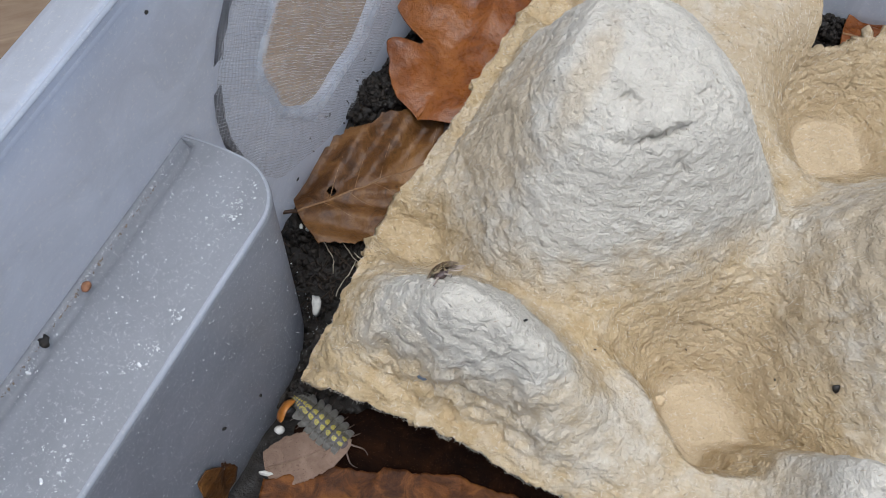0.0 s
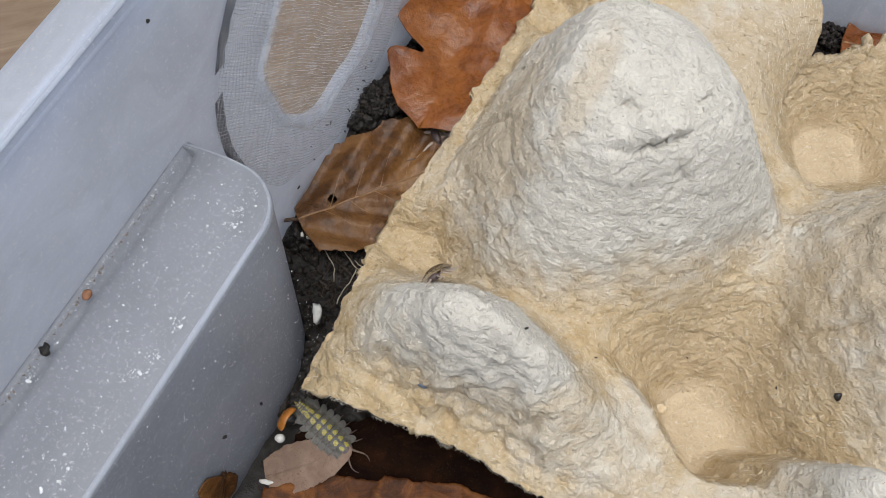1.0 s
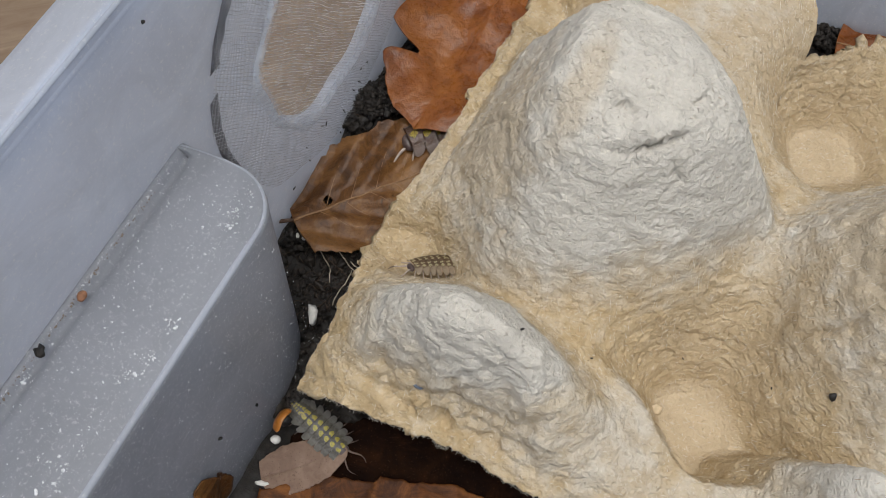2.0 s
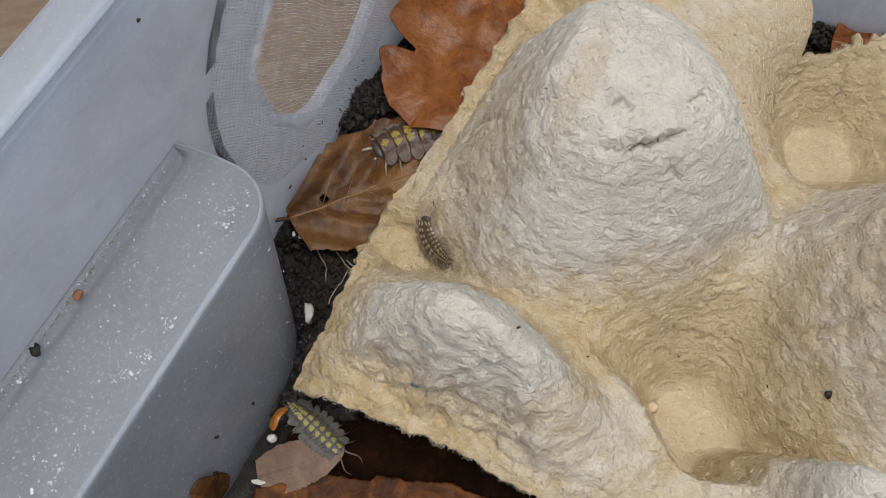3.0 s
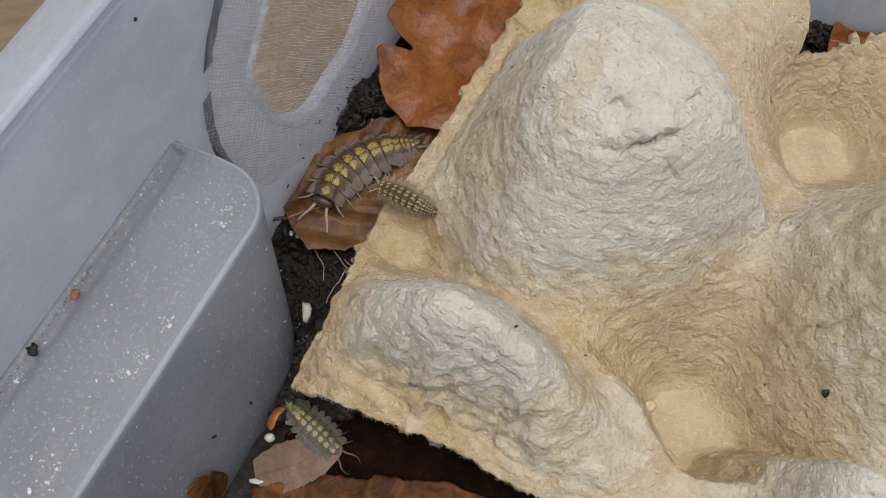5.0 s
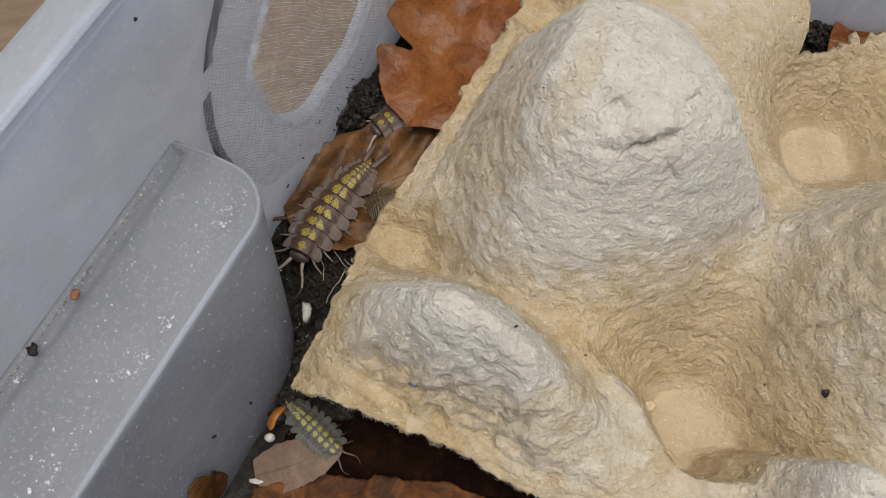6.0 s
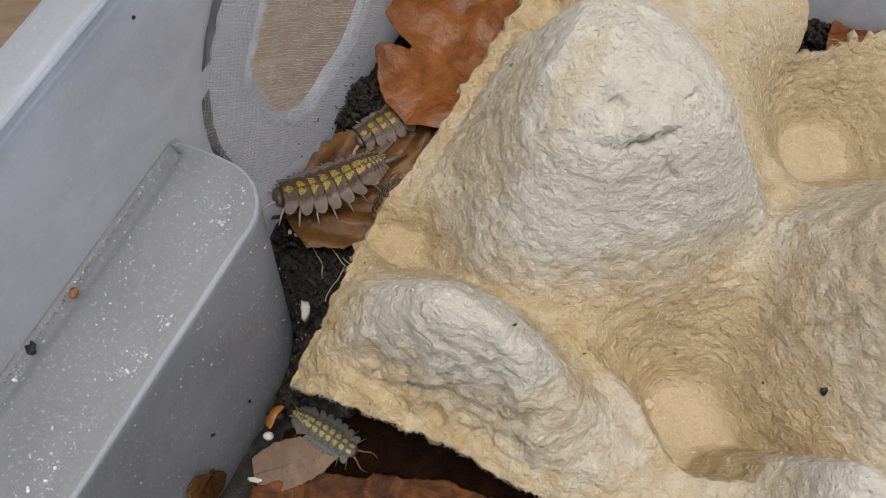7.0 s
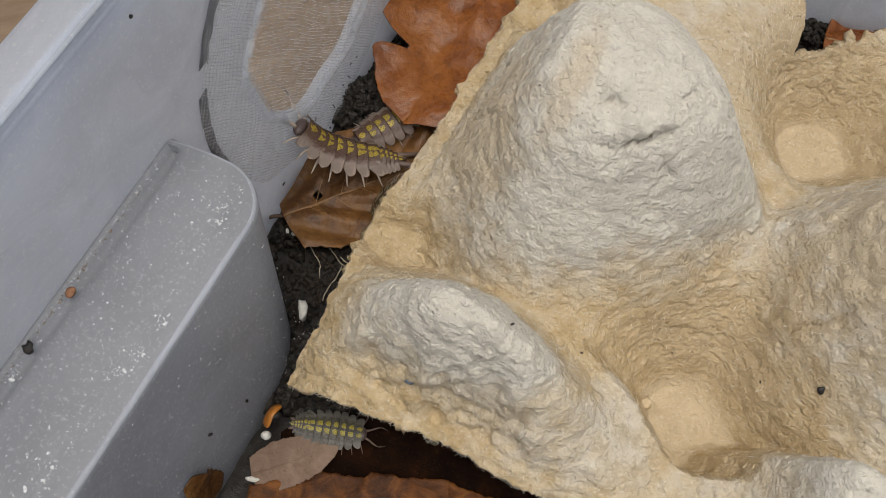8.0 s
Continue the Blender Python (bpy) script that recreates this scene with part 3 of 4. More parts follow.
def grain(x, y, z, seed=0):
    """Smooth gradient noise over arrays, about -0.8 to 0.8."""
    total = 0.0
    xi, yi, zi = np.floor(x), np.floor(y), np.floor(z)
    fx, fy, fz = x - xi, y - yi, z - zi
    ux, uy, uz = (w * w * w * (w * (w * 6 - 15) + 10) for w in (fx, fy, fz))
    xi, yi, zi = (w.astype(np.int64) for w in (xi, yi, zi))
    for a in (0, 1):
        for b in (0, 1):
            for c in (0, 1):
                h = ((xi + a) * 374761393 + (yi + b) * 668265263 + (zi + c) * 2147483647 + seed * 974634777) & 0xFFFFFFFF
                h = ((h ^ (h >> 13)) * 1274126177) & 0xFFFFFFFF
                h = ((h ^ (h >> 16)) * 2246822519) & 0xFFFFFFFF
                gx, gy, gz = ((h & 255) / 127.5 - 1), (((h >> 8) & 255) / 127.5 - 1), (((h >> 16) & 255) / 127.5 - 1)
                total = total + (gx * (fx - a) + gy * (fy - b) + gz * (fz - c)) * (ux if a else 1 - ux) * (uy if b else 1 - uy) * (uz if c else 1 - uz)
    return total


def post(S, T, s, t, top, hs, ht, near, far, left, right, brow=11.5, crown=0.32, fall=1.5):
    """A four-sided post whose flat faces look at the cups between the posts; its edges run along the two axes.
    near, far, left, right shorten or lengthen its sides."""
    ds, dt = S - s, T - t
    a = np.maximum(np.abs(ds) - hs, 0) * np.where(ds < 0, near, far)
    b = np.maximum(np.abs(dt) - ht, 0) * np.where(dt < 0, left, right)
    d = (a ** 1.4 + b ** 1.4) ** (1 / 1.4)
    return smooth_min(top - crown * d, top - crown * brow - fall * (d - brow), 4.0)


def cup(S, T, s, t, floor, r, slope, near=1.0, right=1.0, wide=1.0, turn=0.0, square=2.0):
    """A cup with a flat floor of half-width r; near and right make those sides steeper, square gives its floor corners."""
    ds, dt = S - s, (T - t) / wide
    h = np.sqrt(ds * ds + dt * dt) + 1e-6
    a, b = ds * math.cos(turn) - dt * math.sin(turn), ds * math.sin(turn) + dt * math.cos(turn)
    q = (np.abs(a) ** square + np.abs(b) ** square) ** (1 / square)
    d = np.maximum(q - r, 0) * (1 + (near - 1) * np.maximum(0, -ds / h) ** 1.2 + (right - 1) * np.maximum(0, dt / h) ** 2)
    return floor + slope * (np.sqrt(d * d + 0.09) - 0.3)


def carton_height(S, T):
    z = np.full_like(S, 16.6)
    z = z - 4.2 * np.exp(-np.maximum(S, 0) / 2.0) - 4.5 * np.exp(-np.maximum(T, 0) / 3.5)
    z = z - 4.0 * np.exp(-((T - 46.5) / 8.5) ** 2 - (np.maximum(S - 5.0, 0) / 8.0) ** 2)
    for c in (cup(S, T, 19.3, 49.3, 2.5, 5.5, 1.22, 4.0, 1.3, 1.0, 0.5, 3.2),
              cup(S, T, 68.0, 51.0, 3, 5.0, 1.35, 1.1, 1.0, 1.0, 0.5, 2.6),
              cup(S, T, 21.5, 4.5, 8.5, 2.6, 1.75, 1.0, 1.0, 2.2),
              cup(S, T, 66, 3, 9, 3, 1.2),
              cup(S, T, 66, 98, 4, 5.0, 1.5)):
        z = smooth_min(z, c, 2.5)
    # rows of posts: the large one, the one that stands across the near cup, and two along the near edge
    for k in (post(S, T, 43.0, 19.0, 41.0, 0, 2.5, 1.12, 1.2, 1.5, 1.05),
              post(S, T, 43.5, 68.5, 41.5, 0, 2.5, 1.2, 1.3, 1.25, 1.25),
              post(S, T, 10.0, 16.6, 32.0, 0.6, 2.2, 1.0, 1.9, 1.15, 0.8, 3.0, 0.3, 1.3),
              post(S, T, 14.6, 63.4, 29.5, 0.6, 2.6, 1.0, 4.0, 2.2, 0.8, 3.0, 0.3, 1.3)):
        z = smooth_max(z, k, 4.5)
    # level flange left along the torn side
    z = smooth_min(z, 13.4 + 2.5 * np.maximum(T - 2.2, 0) + 0.3 * np.maximum(30 - S, 0), 2.0)
    # outer wall of the near posts: a pressed-in hollow, steep under the brow
    w = S - 1.0 - 0.004 * (T - 18.0) ** 2 + 0.5 * np.sin(T * 0.42 + 1.0) + 0.2 * np.sin(T * 1.3)
    wall = smooth_max(14.3 + 0.6 * w, 15.0 + 2.5 * (w - 0.9), 1.2)
    wall = wall - 2.0 * np.exp(-((w - 2.6) / 1.9) ** 2 - ((T - 17.5) / 10.5) ** 4)
    return smooth_min(z, wall + 2.0 * np.maximum(T - 40.0, 0), 2.4)


def far_edge(t):
    """Where the carton is torn off on its far side."""
    notch = 20.0 * max(0.0, min(1.0, (t - 33.0) / 8.0))
    back = 8.0 * max(0.0, min(1.0, (t - 43.0) / 9.0))
    return 97 - notch + back + 1.2 * noise.noise((t * 0.35, 1, 2)) + 0.7 * noise.noise((t * 1.2, 3, 4))


# from (s, t) to (s, t), and how deep
CRACKS = ((32.0, 20.6, 33.4, 23.0, 0.6), (33.2, 23.2, 37.9, 28.4, 1.2), (36.2, 19.4, 37.4, 22.2, 0.5), (40.6, 26.7, 42.5, 28.7, 0.5), (37.6, 4.6, 34.8, 8.8, 0.45), (41.9, 50.1, 44.5, 51.9, 0.4),
          (40.6, 42.6, 44.4, 48.3, 0.3), (36.0, 28.2, 35.4, 30.6, 0.4), (28.6, 42.0, 30.5, 47.0, 0.35), (31.0, 52.0, 34.0, 57.0, 0.5))


def slopes(S, T, Z):
    """The height's slope along s and along t, on a sheared grid."""
    (si, sj), (ti, tj), (zi, zj) = np.gradient(S), np.gradient(T), np.gradient(Z)
    det = si * tj - sj * ti
    return (zi * tj - zj * ti) / det, (zj * si - zi * sj) / det


def pulp_relief(S, T, Z):
    """How far the pulp stands proud of the pressed form, in millimetres."""
    steep = np.hypot(*slopes(S, T, Z))
    q = 0.7 * grain(T * 0.13, S * 0.13, Z * 0.13, 1) + 0.4 * grain(T * 0.3, S * 0.3, Z * 0.36, 2)
    # felted layers: low steps with ragged rims
    for scale, high, seed in ((0.42, 0.06, 3), (0.85, 0.05, 4), (1.5, 0.04, 5)):
        n = grain(T * scale, S * scale, Z * scale * 1.5, seed) + 0.5 * grain(T * scale * 2.3, S * scale * 2.3, Z * scale * 2.6, seed + 20)
        q = q + high * np.tanh(n * 5) + high * 1.2 * n
    q = q - 0.2 * np.maximum(0, 0.16 - np.abs(grain(T * 0.34, S * 0.34, Z * 0.5, 8))) / 0.16 * np.clip(grain(T * 0.09, S * 0.09, Z * 0.09, 9) * 3 + 0.4, 0, 1)
    q = q + 0.1 * grain(T * 2.6, S * 2.6, Z * 3.0, 6)
    # runs down the steep outer flank, level fibre bands round the cups
    flank = np.clip((steep - 0.9) * 2, 0, 1) * np.clip((22 - T - 0.3 * np.abs(S - 36)) / 5, 0, 1) * np.clip((S - 20) / 4, 0, 1)
    q = q + flank * 0.3 * grain(T * 1.1 + S * 0.5, S * 0.9 - T * 0.6, Z * 0.28, 10)
    bands = np.clip((14 - Z) / 5, 0, 1) * np.clip(steep * 1.5, 0, 1)
    q = q + bands * 0.2 * grain(T * 0.45, S * 0.45, Z * 1.9, 11)
    # coarse torn flakes inside the hollow of the corner post
    hollow = np.exp(-((S - 3.6) / 3.2) ** 2 - ((T - 18.0) / 12.5) ** 4)
    h = grain(T * 0.42, S * 0.6, Z * 0.45, 12) + 0.5 * grain(T * 0.9, S * 1.2, Z * 0.9, 13)
    q = q + hollow * (0.36 * np.tanh(h * 3) + 0.6 * h)
    for ca, cb, cc, cd, deep in CRACKS:
        along = ((S - ca) * (cc - ca) + (T - cb) * (cd - cb)) / ((cc - ca) ** 2 + (cd - cb) ** 2)
        off = (S - ca - along * (cc - ca)) + 0.9 * grain(S * 0.35, T * 0.7, Z * 0 + 3, 14) + 0.3 * grain(S * 1.5, T * 1.5, Z * 0, 15)
        ends = np.clip(4 * np.minimum(along + 0.05, 1.05 - along), 0, 1)
        q = q + ends * deep * (0.7 * np.exp(-np.maximum(off, 0) ** 2 / 5.0) * (off > 0) - 0.9 * np.exp(-(off / 0.35) ** 2))
    calm = np.clip((Z - 2.5) / 5, 0.14, 1)
    return q * calm


def build_carton():
    NS, NT = 500, 470
    WIDE = 92.0
    S, T = np.zeros((NS + 1, NT + 1)), np.zeros((NS + 1, NT + 1))
    for j in range(NT + 1):
        # finer where the carton is seen, coarser beyond
        k = j / NT
        t = WIDE * (0.8 * k + 0.2 * k ** 3)
        s0 = -0.3 - 1.7 * math.exp(-(t / 15) ** 2) + 0.6 * noise.noise((t * 0.12, 8, 0)) + 0.35 * noise.noise((t * 0.6, 9, 0)) + 0.2 * noise.noise((t * 1.7, 9, 3))
        s1 = far_edge(t)
        for i in range(NS + 1):
            s = s0 + (s1 - s0) * i / NS
            fade = max(0.0, 1 - t / 12)
            S[i, j] = s
            T[i, j] = t + fade * (-0.7 * math.exp(-((s - 45.5) / 0.5) ** 2) - 0.7 * math.exp(-(s / 6) ** 2) - 1.9 * math.exp(-((s - 22) / 9) ** 2) + 0.6 * noise.noise((s * 0.13, 4, 0)) + 0.45 * noise.noise((s * 0.5, 6, 0)) + 0.22 * noise.noise((s * 1.6, 7, 0)))
    Z = carton_height(S, T)
    Q = pulp_relief(S, T, Z)
    gs, gt = slopes(S, T, Z)
    n = np.sqrt(1 + gs * gs + gt * gt)
    # each point moves out along the form's own normal
    skin = np.stack([T - Q * gt / n, S - Q * gs / n, Z + Q / n], axis=2) * MM
    idx = np.arange((NS + 1) * (NT + 1)).reshape(NS + 1, NT + 1)
    faces = np.stack([idx[:-1, :-1], idx[:-1, 1:], idx[1:, 1:], idx[1:, :-1]], axis=2).reshape(-1, 4)
    me = bpy.data.meshes.new("m")
    me.from_pydata(skin.reshape(-1, 3).tolist(), [], faces.tolist())
    me.shade_smooth()
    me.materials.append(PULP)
    carton = thing("egg_carton", CARTON, "torn piece of beige moulded-pulp egg carton lying open side up", "egg carton")
    body = new("tray", me)
    body.parent = carton
    thick(body, 1.5, -1)
    # fibres felted into the surface
    rng = random.Random(21)
    for name, count, mat in (("felt_layer", 6500, FIBRE), ("bran_layer", 260, BROWN_FIBRE)):
        bm = bmesh.new()
        for k in range(count):
            i, j, a = rng.uniform(2, NS - 3), rng.uniform(2, NT * 0.8), rng.uniform(0, 6.28)
            n, pts = rng.uniform(0.5, 1.3), []
            for m in range(4):
                ii, jj = int(i), int(j)
                if not (1 < ii < NS - 2 and 1 < jj < NT - 2):
                    break
                fi, fj = i - ii, j - jj
                c = (skin[ii, jj] * (1 - fi) + skin[ii + 1, jj] * fi) * (1 - fj) + (skin[ii, jj + 1] * (1 - fi) + skin[ii + 1, jj + 1] * fi) * fj
                pts.append(Vector(c) / MM + Vector((0, 0, 0.02 + 0.05 * math.sin(math.pi * m / 3) * rng.random())))
                i, j = i + math.sin(a) * n, j + math.cos(a) * n
                a += rng.uniform(-0.6, 0.6)
            if len(pts) == 4:
                r = rng.uniform(0.016, 0.03)
                tube(pts, [r * 0.6, r, r, r * 0.5], 3, bm)
        tagged(part(name, bm, mat, carton), kind="stuff")
    # small flakes of pulp standing proud of the surface
    bm = bmesh.new()
    for k in range(3400):
        i, j = rng.randint(3, NS - 4), rng.randint(3, int(NT * 0.86))
        if Z[i, j] < 4.5:
            continue
        c = Vector(skin[i, j]) / MM
        ei, ej = Vector(skin[i + 3, j] - skin[i - 3, j]).normalized(), Vector(skin[i, j + 3] - skin[i, j - 3]).normalized()
        up = ej.cross(ei).normalized()
        ej = ei.cross(up)
        a0, size, slim = rng.uniform(0, 6.28), 0.18 + 0.5 * rng.random() ** 2, rng.uniform(0.35, 0.8)
        lift = rng.uniform(0.04, 0.16)
        top, low = [], []
        for q in range(7):
            a = q * 6.283 / 7
            x, y = size * math.cos(a) * rng.uniform(0.7, 1.2), size * slim * math.sin(a) * rng.uniform(0.7, 1.2)
            d = ei * (x * math.cos(a0) - y * math.sin(a0)) + ej * (x * math.sin(a0) + y * math.cos(a0))
            top.append(bm.verts.new((c + d + up * (0.02 + lift * (0.5 + 0.5 * math.cos(a)))) * MM))
            low.append(bm.verts.new((c + d * 1.05 - up * 0.12) * MM))
        mid_top = bm.verts.new((c + up * (0.05 + lift * 0.55)) * MM)
        for q in range(7):
            bm.faces.new((top[q - 1], top[q], mid_top))
            bm.faces.new((low[q - 1], low[q], top[q], top[q - 1]))
    bmesh.ops.recalc_face_normals(bm, faces=bm.faces[:])
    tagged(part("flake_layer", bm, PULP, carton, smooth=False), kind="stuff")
    # loose fibres along the torn edges
    for name, edge in (("near_fringe", [(S[0, j], T[0, j], Z[0, j], -1, 0) for j in range(0, NT, 1)]), ("side_fringe", [(S[i, 0], T[i, 0], Z[i, 0], 0, -1) for i in range(0, NS, 1)]),
                       ("torn_fringe", [(S[NS, j], T[NS, j], Z[NS, j], 1, 0) for j in range(0, NT, 1)])):
        bm = bmesh.new()
        for s, t, z, es, et in edge:
            for q in range(5):
                d = Vector((et + rng.uniform(-0.9, 0.9), es + rng.uniform(-0.9, 0.9), rng.uniform(-0.7, 0.9))).normalized()
                o = Vector((t + rng.uniform(-0.2, 0.2), s + rng.uniform(-0.2, 0.2), z - rng.uniform(0.0, 1.6))) - Vector((et, es, 0)) * 0.25
                n = rng.uniform(0.1, 0.42) ** 1.3 * (2.2 if name == "torn_fringe" else 1)
                bend = Vector((rng.uniform(-0.7, 0.7), rng.uniform(-0.7, 0.7), rng.uniform(-0.6, 0.4)))
                tube([o, o + d * n * 0.5, o + d * n + bend * n], [0.024, 0.02, 0.01], 3, bm)
        part(name, bm, FIBRE, carton, "frayed pale paper fibres")
    return carton


# ---- leaves ----
def build_leaf(name, m, length, half, material, label, notches=(), base=0.25, tip=1.0, blunt=0.75, curl=2.0, seed=1, stalk=6.0, bites=(), veins=True, pleat=0.4):
    """A dry leaf: x along the midrib, y across. notches: (place, side, depth, width) cut into its edge; base: how blunt it starts."""
    leaf = thing(name, m, label, "leaf", "dead leaves")

    def width(x, side):
        w = math.sin(math.pi * min(1, (x * (1 - base) + base) ** tip)) ** blunt
        for nx, ns, deep, wide in notches:
            if ns == side:
                w *= 1 - deep * math.exp(-((x - nx) / wide) ** 2)
        w *= 1 + 0.09 * noise.noise((x * 9, side, seed)) + 0.06 * noise.noise((x * 27, side, seed)) + 0.03 * noise.noise((x * 70, side, seed))
        return half * max(w, 0.02) * (1 if x < 0.97 else (1 - x) / 0.03)

    def height(x, y):
        h = curl * (noise.noise((x * 0.07, y * 0.07, seed)) + 0.35 * noise.noise((x * 0.22, y * 0.22, seed + 3)))
        h += 0.04 * y * y * curl / half
        fold = x * 0.5 - abs(y) * 0.75
        return h + pleat * math.sin(fold * 1.5) * min(1, abs(y) * 0.5) + 0.1 * noise.noise((x, y, seed))

    def blade(i, j):
        side = j * 2 - 1
        x = i * length
        y = side * width(i, 1 if side > 0 else -1)
        x += abs(side) ** 1.5 * half * 0.1
        return (x, y, height(x, y))
    bm = sheet(260, 170, blade) if bites else sheet(120, 84, blade)
    for bx, by, br in bites:
        gone = []
        for f in bm.faces:
            c = f.calc_center_median() / MM
            if math.hypot(c.x - bx, c.y - by) < br * (1 + 0.4 * noise.noise(c * 2)):
                gone.append(f)
        bmesh.ops.delete(bm, geom=gone, context="FACES")
    b = part("blade", bm, material, leaf)
    thick(b, 0.22, 0)
    if veins:
        part("midrib", tube([(x, 0.05 * math.sin(x), height(x, 0) + 0.06) for x in (length * 0.96 * k / 30 for k in range(31))], [0.2 - 0.15 * k / 30 for k in range(31)], 6), material if veins == "rib" else VEIN, leaf)
    n = int(length / 4.2) if veins is True else 0
    for k in range(1, n):
        for side in (-1, 1):
            x0 = length * (k + 0.25 * (side > 0)) / n * 0.9
            reach = width(x0 / length, side) * 0.86
            pts = []
            for q in range(15):
                y = side * reach * q / 14
                x = x0 + abs(y) * 0.7 + 0.02 * y * y
                if x < length * 0.94 and abs(y) < 0.92 * width(x / length, side) and not any((x - bx) ** 2 + (y - by) ** 2 < (br + 0.5) ** 2 for bx, by, br in bites):
                    pts.append((x, y, height(x, y) + 0.07))
            if len(pts) > 3:
                part("side_vein", tube(pts, [0.085 - 0.055 * q / len(pts) for q in range(len(pts))], 5), VEIN, leaf)
    if stalk:
        part("stalk", tube([(-stalk * k / 8, 0.15 * k, height(0, 0) + 0.1 * math.sin(k)) for k in range(9)], [0.3] * 6 + [0.4, 0.5, 0.45], 7), STALK, leaf, "dark broken stalk")
    return leaf


def build_leaves():
    build_leaf("dead_leaf", at(-23.2, 48.0, 2.4, 0, 0, 34), 35.5, 9.2, LEAF_BROWN, "dry brown leaf with a small hole lying on the soil", base=0.16, blunt=0.5, curl=1.7, seed=2, stalk=3.4, bites=((5.8, 1.2, 0.62),), pleat=0.45, notches=((0.3, -1, 0.16, 0.05), (0.12, 1, 0.15, 0.06)))
    build_leaf("dead_leaf", at(8.3, 109.5, 8, 0, 2, -110.4), 46.5, 16.5, LEAF_ORANGE, "glossy orange-brown lobed oak leaf beside the carton", base=0.3, blunt=0.5, curl=2.6, seed=5, stalk=0, pleat=0.1, veins="rib",
               notches=((0.75, -1, 0.5, 0.035), (0.42, -1, 0.35, 0.06), (0.6, 1, 0.4, 0.05)))
    build_leaf("dead_leaf", at(-18.9, 11.5, 2.3, 4, -5, 28), 11.5, 3.1, LEAF_PALE, "pale pinkish-brown dry leaf fragment on the soil", base=0.2, blunt=0.6, curl=0.5, seed=8, stalk=0, veins="rib", pleat=0.08)
    # dark sheet laid where the carton's shade falls
    build_leaf("dead_leaf", at(-15, 6.5, 1.5, 0, 0, 14), 50, 13, LEAF_SHADE, "near-black leaf sheet that paints the deep shade under the carton", base=0.3, curl=0.8, seed=22, stalk=0, veins="rib", pleat=0.1)
    build_leaf("dead_leaf", at(-18.5, 0.0, 2.2, 0, 0, 8), 50, 12.0, LEAF_DARK, "rust-brown leaf under the carton, shade darkened into its colour", base=0.3, curl=1.0, seed=12, stalk=0, veins="rib", pleat=0.12)
    build_leaf("dead_leaf", at(56, 94.5, 5, 0, -8, -10), 22, 5, LEAF_ORANGE, "orange-brown leaf tip behind the torn carton edge", base=0.3, curl=0.8, seed=15, stalk=0)
    build_leaf("dead_leaf", BOX @ at(-24.3, 0.8, 1.5, 0, -97, 6), 11.0, 3.0, LEAF_BROWN, "small curled brown leaf scrap leaning on the box ledge", base=0.4, blunt=0.5, curl=1.2, seed=18, stalk=0)


# ---- crumbs, dust and scraps ----
def scrap(name, m, size, material, label, category, group="", seed=0, n=1, rough=0.35):
    rng = random.Random(seed)
    bm = bmesh.new()
    for k in range(n):
        off = (rng.uniform(-0.7, 0.7) * size[0] * (n > 1), rng.uniform(-0.7, 0.7) * size[1] * (n > 1), rng.uniform(-0.2, 0.2) * size[2])
        lump(bm, off, [c * (0.65 if n > 1 else 1) for c in size], rng, 2, rough * 0.6, size[2] < 0.6 * size[0])
    return lone(name, bm, material, m, label, category, group)


def ledge_face(u, z, proud=0.03):
    return (-28.6 + 0.115 * (LEDGE_TOP - z) + proud, u, z)


